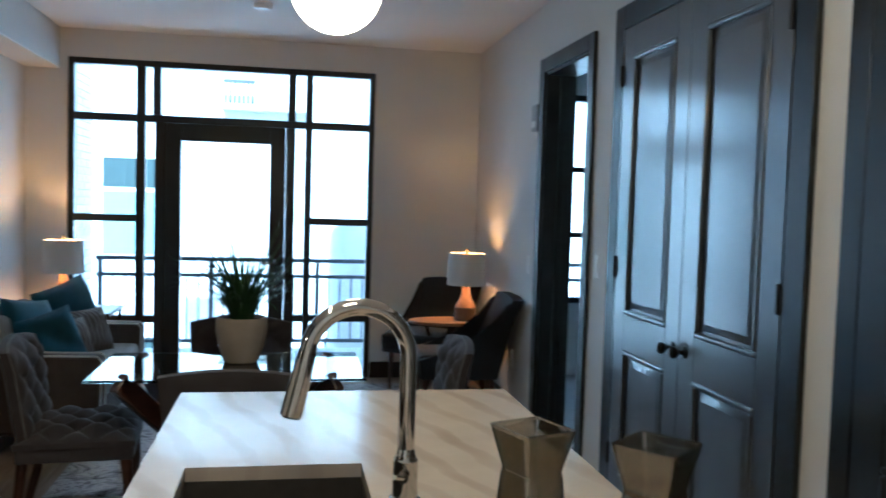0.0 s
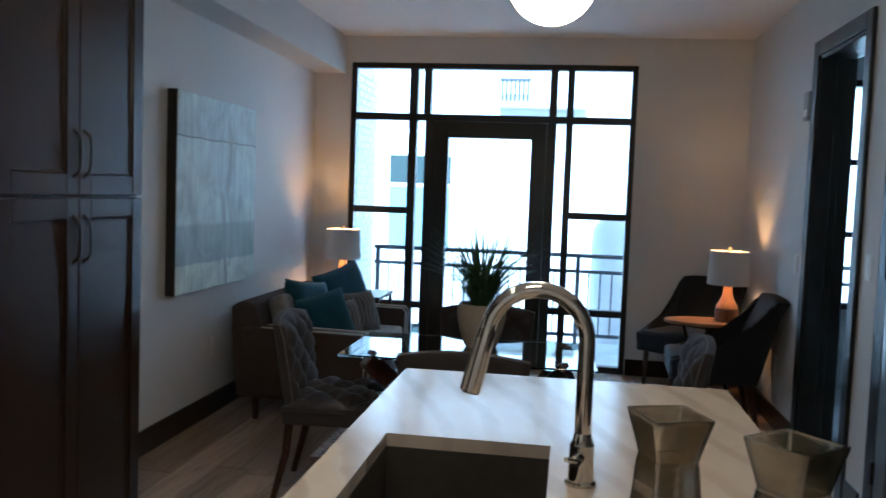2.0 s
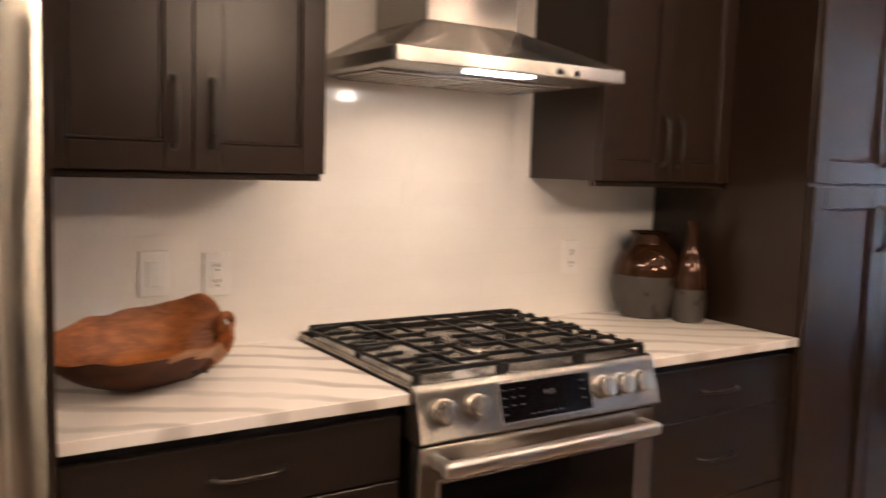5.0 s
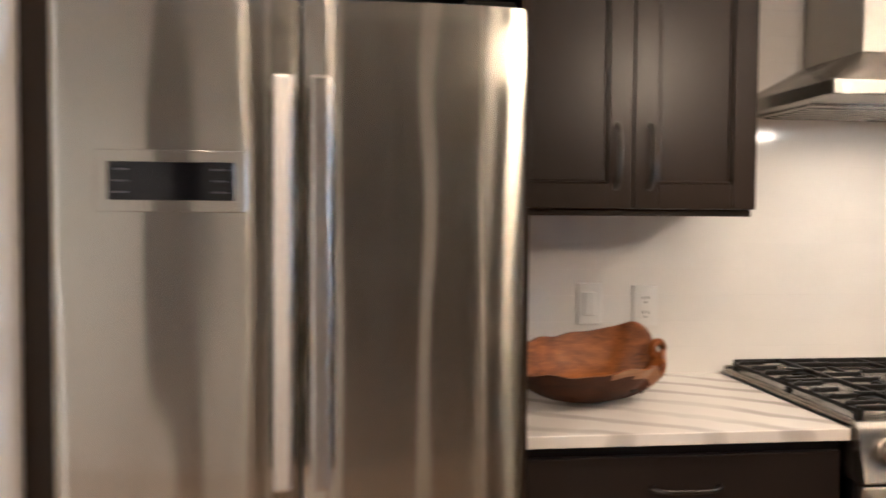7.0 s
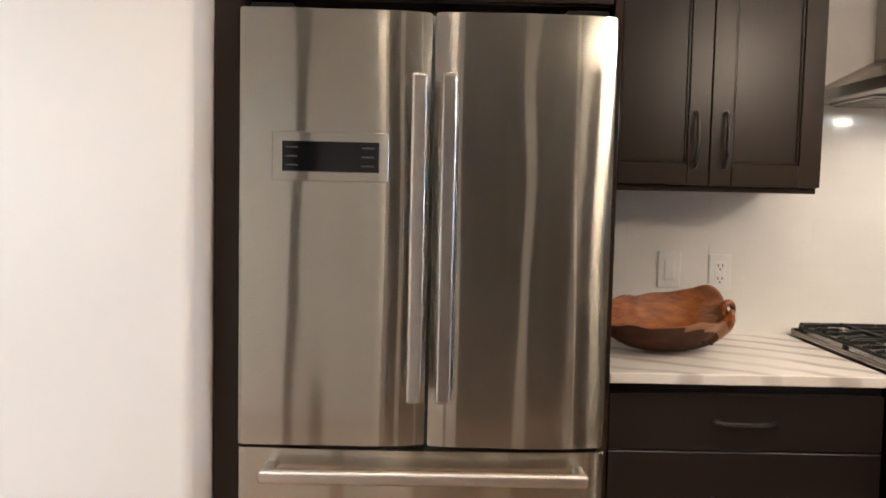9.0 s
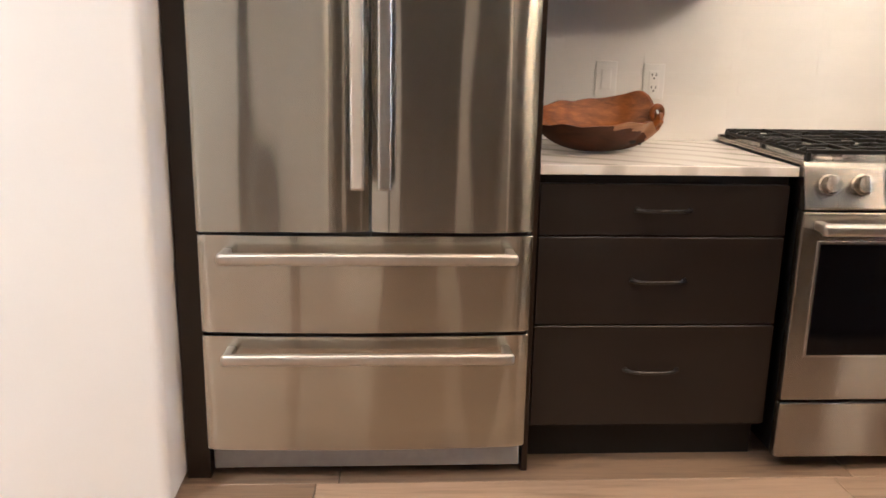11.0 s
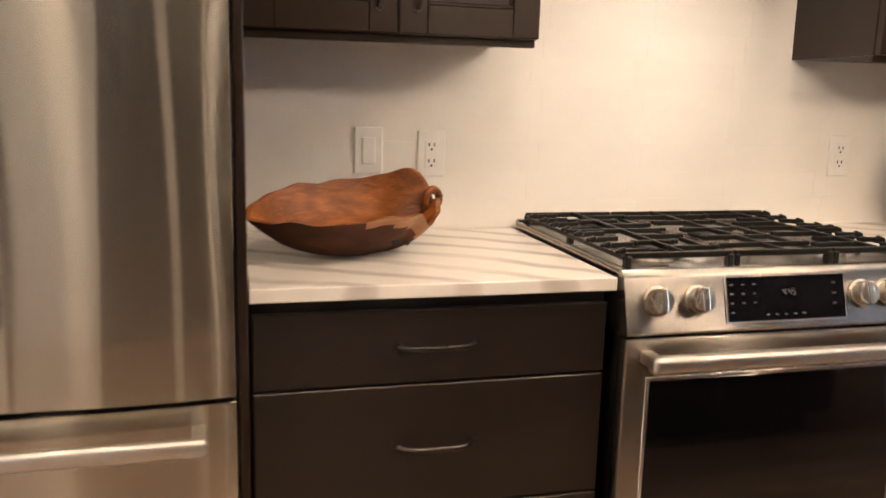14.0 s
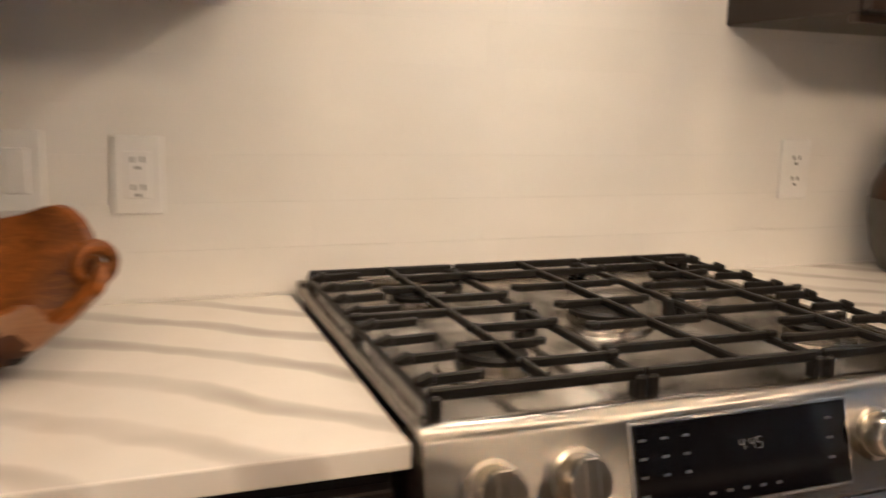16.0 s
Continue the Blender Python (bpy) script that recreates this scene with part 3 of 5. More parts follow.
part("door_rail", box(1.238, 1.933, YW + 0.012, YW + 0.10, 1.918, TR0 - 0.003, 0.004), FRAME_AND_SHADED_BLACK, door)
part("door_rail", box(1.238, 1.933, YW + 0.012, YW + 0.10, 0.052, 0.20, 0.004), FRAME_AND_SHADED_BLACK, door)
p = part("door_pane", box(1.238, 1.933, YW + 0.05, YW + 0.06, 0.20, 1.918, 0), PANE, door)
p.visible_shadow = False
bm = bmesh.new()
add_rod(bm, (1.99, YW + 0.012, 0.95), (1.99, YW - 0.04, 0.95), 0.011)
add_rod(bm, (1.99, YW - 0.04, 0.95), (1.88, YW - 0.04, 0.95), 0.009)
part("door_lever", bm, PEWTER, door)

bedroom_window = thing("window_2", pose(0, 0, 0), "black-framed bedroom window with glazing bars", "window", kind="structure")
for x0, x1, z0, z1 in [(BX0, BX0 + 0.05, BZ0, 2.45), (BX1 - 0.05, BX1, BZ0, 2.45), (BX0 + 0.05, BX1 - 0.05, 2.40, 2.45), (BX0 + 0.05, BX1 - 0.05, BZ0, BZ0 + 0.05)]:
    member("window_frame", x0, x1, z0, z1, parent=bedroom_window)
for x in (4.75, 5.25):
    member("mullion", x, x + 0.05, BZ0 + 0.05, 2.40, parent=bedroom_window)
for x0, x1 in ((BX0 + 0.05, 4.75), (4.80, 5.25), (5.30, BX1 - 0.05)):
    for z in (1.215, 1.785):
        member("glazing_bar", x0, x1, z, z + 0.045, parent=bedroom_window)
    pane(x0, x1, BZ0 + 0.05, 2.40, bedroom_window).location.y = 0.012

# ---------- outside ----------
structure("balcony_slab", box(-1.5, 7.4, 6.48, 7.85, -0.25, -0.02, 0.01), BALCONY_FLOOR, "pale concrete balcony floor")
rail = thing("balcony_railing", pose(0, 7.7, 0), "grey painted metal balcony railing with thin balusters", "railing")
part("top_rail", box(0.30, 7.3, -0.025, 0.025, 0.855, 0.895, 0.006), RAIL_PAINT, rail)
part("middle_rail", box(0.30, 7.3, -0.015, 0.015, 0.70, 0.735, 0.004), RAIL_PAINT, rail)
part("bottom_rail", box(0.30, 7.3, -0.015, 0.015, 0.06, 0.095, 0.004), RAIL_PAINT, rail)
for i in range(6):
    part("post", box(0.32 + 1.02 * i, 0.365 + 1.02 * i, -0.022, 0.022, -0.02, 0.855, 0.004), RAIL_PAINT, rail)
for i in range(6):
    for k in range(1, 9):
        x = 0.34 + 1.02 * i + k * 0.113
        bm = bmesh.new()
        add_rod(bm, (x, 0, 0.095), (x, 0, 0.70), 0.0085, seg=8)
        part("baluster", bm, RAIL_PAINT, rail)
bm = bmesh.new()
add_lathe(bm, [(0.0, -6), (0.27, -6), (0.27, 6.0), (0.0, 6.0)], 40)
solo("balcony_column", bm, FACADE, "round white rendered column beyond the balcony", "column", pose(2.80, 8.6, 0))
# white brick return wall beside the balcony
brick_wall = thing("brick_return_wall", pose(0, 0, 0), "white painted brick wall beside the balcony", "wall", kind="structure")
part("wall_core", box(-0.5, 0.12, 6.48, 8.4, -6, 6.0, 0), BRICK, brick_wall)
# opposite building
facade = thing("apartment_building", pose(0, 0, 0), "white rendered apartment building across the courtyard", "building")
FY = 15.5
part("wall", box(-14, 20, FY, FY + 6, -10, 14, 0), FACADE, facade)
part("roof", box(-14.3, 20.3, FY - 0.3, FY + 6.3, 14, 14.4, 0.02), FACADE, facade)
for row in range(3):
    for col in range(7):
        wx, wz = -9.42 + 4.05 * col, -2.98 + 3.3 * row
        if (row, col) in ((1, 3), (1, 1), (2, 2), (2, 3), (1, 4)):
            continue
        w = part("window", box(wx, wx + 1.35, FY - 0.05, FY + 0.02, wz, wz + 1.9, 0.01), FACADE, facade)
        part("window_pane", box(wx + 0.07, wx + 1.28, FY - 0.06, FY - 0.052, wz + 1.30, wz + 1.83, 0), TEAL_PANE, w)
        part("window_pane", box(wx + 0.07, wx + 1.28, FY - 0.06, FY - 0.052, wz + 0.07, wz + 1.22, 0), PALE_PANE, w)
balc = part("balcony", box(0.85, 2.5, FY - 0.34, FY, 3.10, 3.2, 0.01), FACADE, facade)
for i in range(7):
    part("baluster", box(0.90 + 0.08 * i, 0.94 + 0.08 * i, FY - 0.32, FY - 0.29, 3.2, 3.58, 0), RAIL_PAINT, balc)
part("hand_rail", box(0.87, 1.45, FY - 0.34, FY - 0.28, 3.58, 3.64, 0.005), RAIL_PAINT, balc)
structure("ground", box(-400, 400, 6.5, 800, -10.2, -10, 0), GROUND, "paved courtyard far below")

# ---------- right-hand wall: doorway, closet, further door ----------
def casing(name, y0, y1, top, w, parent):
    """Casing boards round an opening from y0 to y1, on the room side."""
    # darker copy of the leaves' paint, its shade set by colour
    part(name, box(XR - 0.022, XR - 0.001, y0 - w, y0, 0, top + w, 0.004, 2), FRAME_AND_SHADED_BLACK, parent)
    part(name, box(XR - 0.022, XR - 0.001, y1, y1 + w, 0, top + w, 0.004, 2), FRAME_AND_SHADED_BLACK, parent)
    part(name, box(XR - 0.022, XR - 0.001, y0, y1, top, top + w, 0.004, 2), FRAME_AND_SHADED_BLACK, parent)


doorway = thing("door_1", pose(0, 0, 0), "black painted open bedroom doorway with deep jambs", "doorway", kind="structure")
casing("casing", DI, DO, 2.31, 0.088, doorway)
part("jamb", box(XR - 0.004, XR + 0.19, DI, DI + 0.018, 0, 2.31, 0.003), FRAME_AND_SHADED_BLACK, doorway)
part("jamb", box(XR - 0.004, XR + 0.19, DO - 0.018, DO, 0, 2.31, 0.003), FRAME_AND_SHADED_BLACK, doorway)
part("jamb", box(XR - 0.004, XR + 0.19, DI + 0.018, DO - 0.018, 2.292, 2.31, 0.003), FRAME_AND_SHADED_BLACK, doorway)
part("door_stop", box(XR + 0.08, XR + 0.12, DO - 0.032, DO - 0.018, 0, 2.292, 0.003), FRAME_AND_SHADED_BLACK, doorway)


def panel_leaf(parent, name, y0, y1, z0, z1, mat=BLACK_PAINT_LIT, label=""):
    """A panelled door leaf that faces the room, with two raised panels."""
    xf = XR - 0.004
    leaf = part(name, box(xf - 0.004, xf + 0.003, y0, y1, z0, z1, 0.001), mat, parent, label)
    s = 0.126
    py0, py1 = y0 + s, y1 - s
    rails = [(z0, 0.20 + z0), (0.817, 0.985), (z1 - 0.138, z1)]
    for a, c in ((y0, py0), (py1, y1)):
        part("stile", box(xf - 0.018, xf - 0.004, a, c, z0, z1, 0.002), mat, leaf)
    for a, c in rails:
        part("rail", box(xf - 0.018, xf - 0.004, py0, py1, a, c, 0.002), mat, leaf)
    for a, c in ((rails[0][1], rails[1][0]), (rails[1][1], rails[2][0])):
        bm = bmesh.new()
        for (u0, u1, v0, v1) in ((py0, py1, a, a + 0.022), (py0, py1, c - 0.022, c), (py0, py0 + 0.022, a + 0.022, c - 0.022), (py1 - 0.022, py1, a + 0.022, c - 0.022)):
            add_box(bm, xf - 0.024, xf - 0.004, u0, u1, v0, v1, 0.008, 3)
        part("moulding", bm, mat, leaf)
        bm = bmesh.new()
        g = 0.034
        lo = [(py0 + g, a + g), (py1 - g, a + g), (py1 - g, c - g), (py0 + g, c - g)]
        h = 0.03
        hi = [(py0 + g + h, a + g + h), (py1 - g - h, a + g + h), (py1 - g - h, c - g - h), (py0 + g + h, c - g - h)]
        vl = [bm.verts.new((xf - 0.004, *p)) for p in lo]
        vh = [bm.verts.new((xf - 0.014, *p)) for p in hi]
        bm.faces.new(vh)
        for i in range(4):
            bm.faces.new((vl[i], vl[(i + 1) % 4], vh[(i + 1) % 4], vh[i]))
        part("raised_panel", bm, mat, leaf)
    return leaf


def knob_at(parent, y, z):
    bm = bmesh.new()
    m = Matrix.Translation((XR - 0.022, y, z)) @ Matrix.Rotation(radians(-90), 4, "Y")
    add_lathe(bm, [(0.0, 0), (0.026, 0), (0.026, 0.006), (0.010, 0.010), (0.009, 0.026), (0.020, 0.034), (0.026, 0.046), (0.024, 0.058), (0.012, 0.066), (0, 0.067)], 24)
    bmesh.ops.transform(bm, matrix=m, verts=bm.verts)
    part("knob", bm, BLACK_METAL, parent, "blackened round knob")


def hinge_at(parent, y, z):
    bm = bmesh.new()
    add_rod(bm, (XR - 0.028, y, z - 0.05), (XR - 0.028, y, z + 0.05), 0.008, seg=10)
    part("hinge", bm, BLACK_METAL, parent)


CY0, CY1, CM = 1.735, 3.105, 2.42
closet = thing("closet_door_pair", pose(0, 0, 0), "closed pair of black panelled closet doors", "closet door")
casing("casing", CY0 - 0.006, CY1 + 0.006, 2.325, 0.112, closet)
for nm, a, c, k, hy in (("door_leaf", CY0, CM - 0.002, CM - 0.055, CY0 + 0.004), ("door_leaf", CM + 0.002, CY1, CM + 0.055, CY1 - 0.004)):
    leaf = panel_leaf(closet, nm, a, c, 0.012, 2.32)
    knob_at(leaf, k, 0.915)
    for hz in (0.3, 1.2, 2.1):
        hinge_at(leaf, hy, hz)
other = thing("hall_door", pose(0, 0, 0), "closed black panelled door in a black casing", "door")
casing("casing", 0.46, 1.37, 2.345, 0.09, other)
# same door paint as the closet, shaded by the darker black
leaf = panel_leaf(other, "door_leaf", 0.464, 1.366, 0.012, 2.34, FRAME_AND_SHADED_BLACK)
knob_at(leaf, 0.53, 0.915)
# two unseen doors, added so the fridge steel mirrors dark bands with wall between
entry = thing("entry_door", pose(0, 0, 0), "unseen black panelled door added for a dark band on the fridge", "door")
casing("casing", -1.21, -0.71, 2.345, 0.07, entry)
leaf = panel_leaf(entry, "door_leaf", -1.206, -0.714, 0.012, 2.34, FRAME_AND_SHADED_BLACK)
knob_at(leaf, -0.77, 0.915)
linen = thing("linen_door", pose(0, 0, 0), "unseen narrow black panelled door added for a dark band on the fridge", "door")
casing("casing", -0.37, 0.22, 2.345, 0.07, linen)
leaf = panel_leaf(linen, "door_leaf", -0.366, 0.216, 0.012, 2.34, FRAME_AND_SHADED_BLACK)
knob_at(leaf, -0.31, 0.915)
# unseen board, added to mirror as a dark stripe in the left fridge door
structure("trim", box(XR - 0.022, XR - 0.001, -1.97, -1.83, 0, 2.435, 0.004, 2), FRAME_AND_SHADED_BLACK, "unseen black board added for a dark stripe on the fridge")

# ---------- wall plates ----------
def plate(name, m, label, category, kind="switch"):
    """A wall plate in its own x-y plane, facing +z."""
    p = thing(name, m, label, category)
    part("cover", box(-0.037, 0.037, -0.06, 0.06, 0, 0.006, 0.003, 2), OUTLET_PLASTIC, p)
    if kind == "switch":
        part("rocker", box(-0.017, 0.017, -0.034, 0.034, 0.006, 0.010, 0.002), OUTLET_PLASTIC, p)
    else:
        part("socket_face", box(-0.0175, 0.0175, -0.036, 0.036, 0.006, 0.008, 0.002), OUTLET_PLASTIC, p)
        for v in (-0.021, 0.021):
            for u in (-0.007, 0.007):
                part("slot", box(u - 0.0016, u + 0.0016, v - 0.002, v + 0.007, 0.0081, 0.0087, 0), SLOT, p)
            bm = bmesh.new()
            add_rod(bm, (0, v - 0.010, 0.008), (0, v - 0.010, 0.0088), 0.003, seg=12)
            part("ground_hole", bm, SLOT, p)
    return p


def on_west(y, z, x=0.010):
    return Matrix.Translation((x, y, z)) @ Matrix(((0, 0, 1, 0), (1, 0, 0, 0), (0, 1, 0, 0), (0, 0, 0, 1)))


def on_east(y, z):
    return Matrix.Translation((XR, y, z)) @ Matrix(((0, 0, -1, 0), (-1, 0, 0, 0), (0, 1, 0, 0), (0, 0, 0, 1)))


plate("light_switch", on_west(-0.393, 1.119), "white rocker switch plate on the tiled backsplash", "switch")
plate("wall_outlet", on_west(-0.227, 1.112), "white double outlet on the tiled backsplash", "outlet", "outlet")
plate("wall_outlet", on_west(1.032, 1.115), "white double outlet on the tiled backsplash", "outlet", "outlet")
plate("wall_outlet", on_west(4.23, 0.43, XL), "white double outlet low on the wall", "outlet", "outlet")
plate("light_switch", on_east(3.40, 1.177), "white rocker switch plate between door casings", "switch")
plate("light_switch", on_east(4.64, 1.09), "white switch plate beside the doorway", "switch")
plate("wall_outlet", on_east(5.0, 0.40), "white double outlet low on the wall", "outlet", "outlet")
thermo = thing("wall_chime", on_east(4.53, 2.04), "small pale grey plastic chime box on the wall", "chime")
part("case", box(-0.05, 0.05, -0.085, 0.085, 0, 0.035, 0.006, 2), GREY_PLASTIC, thermo)
part("grille", box(-0.035, 0.035, -0.06, -0.02, 0.035, 0.037, 0.001), OUTLET_PLASTIC, thermo)
detector = thing("smoke_detector", pose(1.90, 5.03, CEIL), "round white smoke detector on the ceiling", "smoke detector")
bm = bmesh.new()
add_lathe(bm, [(0, 0), (0.062, 0), (0.062, -0.018), (0.05, -0.034), (0, -0.036)], 32)
part("body", bm, OUTLET_PLASTIC, detector)
# fittings for the unseen downlights, the added hall fill among them
for cx, cy in CANS:
    can = thing("recessed_downlight", pose(cx, cy, CEIL), "unseen lit recessed ceiling downlight with a white trim", "downlight", "kitchen downlights")
    bm = bmesh.new()
    add_lathe(bm, [(0.062, -0.004), (0.085, -0.004), (0.088, 0), (0.062, 0)], 32)
    part("trim_ring", bm, OUTLET_PLASTIC, can)
    bm = bmesh.new()
    add_lathe(bm, [(0, -0.002), (0.061, -0.002), (0.061, -0.001), (0, -0.001)], 32)
    part("lens", bm, CAN_LENS, can)

# ---------- kitchen run along the west wall ----------
CT = 0.912                       # counter height
YF0, YF1, YFM = -1.628, -0.742, -1.176   # fridge


def arch_pull(parent, axis, c, x, half=0.076):
    """A bowed pull handle in front of a door at x, along y or z, centred at c=(y, z)."""
    bm = bmesh.new()
    pts = []
    for i in range(13):
        s = -1 + i / 6
        out = 0.022 * (1 - abs(s) ** 6) + 0.003 * (1 - s * s)
        y, z = (c[0] + s * half, c[1]) if axis == "y" else (c[0], c[1] + s * half)
        pts.append((x + out, y, z))
    add_tube(bm, pts, [0.0065 if i in (0, 12) else 0.005 for i in range(13)], 10)
    for s in (-1, 1):
        y, z = (c[0] + s * half, c[1]) if axis == "y" else (c[0], c[1] + s * half)
        add_rod(bm, (x, y, z), (x + 0.004, y, z), 0.009, seg=12)
    return part("handle", bm, PEWTER, parent, "dark pewter bow handle")


def shaker(parent, x, y0, y1, z0, z1, frame_w=0.062, name="door"):
    """A shaker door facing +x with a recessed panel and a thin inner bead."""
    a, c, e, g = y0 + frame_w, y1 - frame_w, z0 + frame_w, z1 - frame_w
    d = part(name, box(x, x + 0.009, a - 0.01, c + 0.01, e - 0.01, g + 0.01, 0), ESPRESSO, parent)
    for u0, u1 in ((y0, a), (c, y1)):
        part("stile", box(x, x + 0.020, u0, u1, z0, z1, 0.0018), ESPRESSO, d)
    for v0, v1 in ((z0, e), (g, z1)):
        part("rail", box(x, x + 0.0198, a, c, v0, v1, 0.0018), ESPRESSO, d)
    for u0, u1, v0, v1 in ((a, c, e, e + 0.008), (a, c, g - 0.008, g), (a, a + 0.008, e + 0.008, g - 0.008), (c - 0.008, c, e + 0.008, g - 0.008)):
        part("bead", box(x + 0.009, x + 0.0145, u0, u1, v0, v1, 0.0025), ESPRESSO, d)
    return d


def drawer_unit(y0, y1, hy, label):
    """A base unit with three slab drawers and a recessed kick."""
    u = thing("base_cabinet", pose(0, 0, 0), label, "cabinet", "base cabinets")
    part("body", box(0.004, 0.608, y0, y1, 0.12, 0.883, 0.002), DARK_INSIDE, u)
    part("kick_board", box(0.50, 0.55, y0, y1, 0.0, 0.12, 0), DARK_INSIDE, u)
    for z0, z1, hz in ((0.7115, 0.857, 0.785), (0.4485, 0.7065, 0.580), (0.135, 0.4435, 0.308)):
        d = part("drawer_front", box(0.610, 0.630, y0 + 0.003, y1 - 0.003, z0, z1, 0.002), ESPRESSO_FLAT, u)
        arch_pull(d, "y", (hy, hz), 0.630)
    return u


drawer_unit(-0.714, -0.002, -0.360, "espresso base cabinet with three slab drawers beside the fridge")
drawer_unit(0.772, 1.434, 1.09, "espresso base cabinet with three slab drawers beside the pantry")


def worktop(y0, y1, label):
    w = solo("worktop", box(0.012, 0.65, y0, y1, 0.885, CT, 0.0025, 2), QUARTZ, label, "worktop")
    return w


worktop(-0.716, 0.006, "white veined quartz worktop between fridge and range")
worktop(0.767, 1.436, "white veined quartz worktop between range and pantry")


def wall_unit(y0, y1, ym, label, pull_off=0.034):
    u = thing("wall_cabinet", pose(0, 0, 0), label, "cabinet", "wall cabinets")
    part("body", box(0.004, 0.324, y0, y1, 1.388, 2.44, 0.002), ESPRESSO, u)
    part("light_rail", box(0.300, 0.322, y0 + 0.002, y1 - 0.002, 1.372, 1.388, 0.002), ESPRESSO, u)
    for a, c, h in ((y0 + 0.002, ym - 0.0015, ym - pull_off), (ym + 0.0015, y1 - 0.002, ym + pull_off)):
        d = shaker(u, 0.326, a, c, 1.390, 2.436)
        arch_pull(d, "z", (h, 1.519), 0.346)
    return u


wall_unit(-0.712, -0.067, -0.388, "espresso shaker wall cabinet with two doors beside the fridge", 0.042)
wall_unit(0.838, 1.434, 1.136, "espresso shaker wall cabinet with two doors beside the pantry")

# tall pantry
pantry = thing("pantry_cabinet", pose(0, 0, 0), "tall espresso pantry cabinet with two pairs of shaker doors", "cabinet")
part("body", box(0.004, 0.638, 1.438, 2.268, 0.10, 2.46, 0.002), ESPRESSO, pantry)
part("kick_board", box(0.52, 0.60, 1.44, 2.266, 0.0, 0.10, 0), ESPRESSO, pantry)
for z0, z1, hz in ((1.402, 2.45, 1.538), (0.115, 1.390, 1.253)):
    for a, c, h in ((1.441, 1.852, 1.824), (1.855, 2.266, 1.884)):
        d = shaker(pantry, 0.640, a, c, z0, z1, 0.068)
        arch_pull(d, "z", (h, hz), 0.660)

# fridge housing
housing = thing("fridge_housing", pose(0, 0, 0), "espresso panels and top cabinet framing the fridge", "cabinet")
part("side_panel", box(0.004, 0.675, -1.701, -1.634, 0, 2.44, 0.002), ESPRESSO, housing)
part("side_panel", box(0.004, 0.655, -0.736, -0.718, 0, 2.44, 0.002), ESPRESSO, housing)
part("body", box(0.004, 0.630, -1.632, -0.738, 1.816, 2.44, 0.002), ESPRESSO, housing)
for a, c in ((-1.630, -1.179), (-1.176, -0.740)):
    d = shaker(housing, 0.632, a, c, 1.819, 2.436)
    arch_pull(d, "z", (-1.179 - 0.03 if a < -1.5 else -1.176 + 0.03, 1.925), 0.652)

# ---------- fridge ----------
fridge = thing("fridge", pose(0, 0, 0), "stainless steel french-door fridge with two freezer drawers", "fridge")
part("body", box(0.03, 0.672, YF0 + 0.004, YF1 - 0.004, 0.03, 1.776, 0.004), GREY_PLASTIC, fridge)
part("top_hinge_cover", box(0.45, 0.705, YF0 + 0.02, YF0 + 0.12, 1.777, 1.792, 0.004), BLACK_METAL, fridge)
part("top_hinge_cover", box(0.45, 0.705, YF1 - 0.12, YF1 - 0.02, 1.777, 1.792, 0.004), BLACK_METAL, fridge)
part("toe_grille", box(0.56, 0.62, YF0 + 0.01, YF1 - 0.01, 0.02, 0.085, 0.003), BLACK_METAL, fridge)


def bowed(y0, y1, z0, z1, bow=0.004, x0=0.675, x1=0.729, n=72, low=(0.03, 0.006), high=(0.03, 0.006), wave=0.0):
    """A door slab whose face bows out a little and curves back towards its sides; low and high: width and depth of the curve at y0 and y1."""
    bm = bmesh.new()
    poly = [(x0, y0)]
    for i in range(n + 1):
        s = i / n
        y = y0 + s * (y1 - y0)
        roll = low[1] * max(0.0, 1 - (y - y0) / low[0]) ** 2 + high[1] * max(0.0, 1 - (y1 - y) / high[0]) ** 2
        x = x1 + bow * (1 - (2 * s - 1) ** 2) - roll + wave * math.sin(9.0 * s)
        poly.append((x, y))
    poly.append((x0, y1))
    add_prism(bm, poly, "z", z0, z1)
    es = [e for e in bm.edges if abs(e.verts[0].co.z - e.verts[1].co.z) < 1e-6 and max(e.verts[0].co.x, e.verts[1].co.x) > x1 - 0.03 and e.verts[0].co.x > x0 + 0.01 and e.verts[1].co.x > x0 + 0.01]
    bmesh.ops.bevel(bm, geom=es, offset=0.004, segments=2, profile=0.5, affect="EDGES")
    return bm


GAP = 0.004
left = part("door", bowed(YF0, YFM - GAP, 0.739, 1.775, low=(0.02, 0.0015), high=(0.12, 0.016), wave=0.0012), STEEL, fridge)
right = part("door", bowed(YFM + GAP, YF1, 0.739, 1.775, low=(0.08, 0.009), high=(0.13, 0.015), wave=-0.001), STEEL, fridge)


def flat_pull(parent, y, z0, z1):
    bm = bmesh.new()
    add_box(bm, 0.785, 0.806, y - 0.018, y + 0.018, z0, z1, 0.007, 4)
    for z in (z0 + 0.05, z1 - 0.05):
        add_box(bm, 0.727, 0.790, y - 0.009, y + 0.009, z - 0.018, z + 0.018, 0.004, 2)
    part("handle", bm, STEEL_BAR, parent, "flat brushed steel bar handle")


flat_pull(left, YFM - 0.030, 0.862, 1.624)
flat_pull(right, YFM + 0.038, 0.862, 1.624)
panel = part("control_panel", box(0.724, 0.7345, -1.551, -1.277, 1.374, 1.489, 0.0012), STEEL, left, "raised steel control panel surround")
part("display", box(0.733, 0.7358, -1.527, -1.299, 1.396, 1.467, 0.001), BLACK_GLASS, panel)
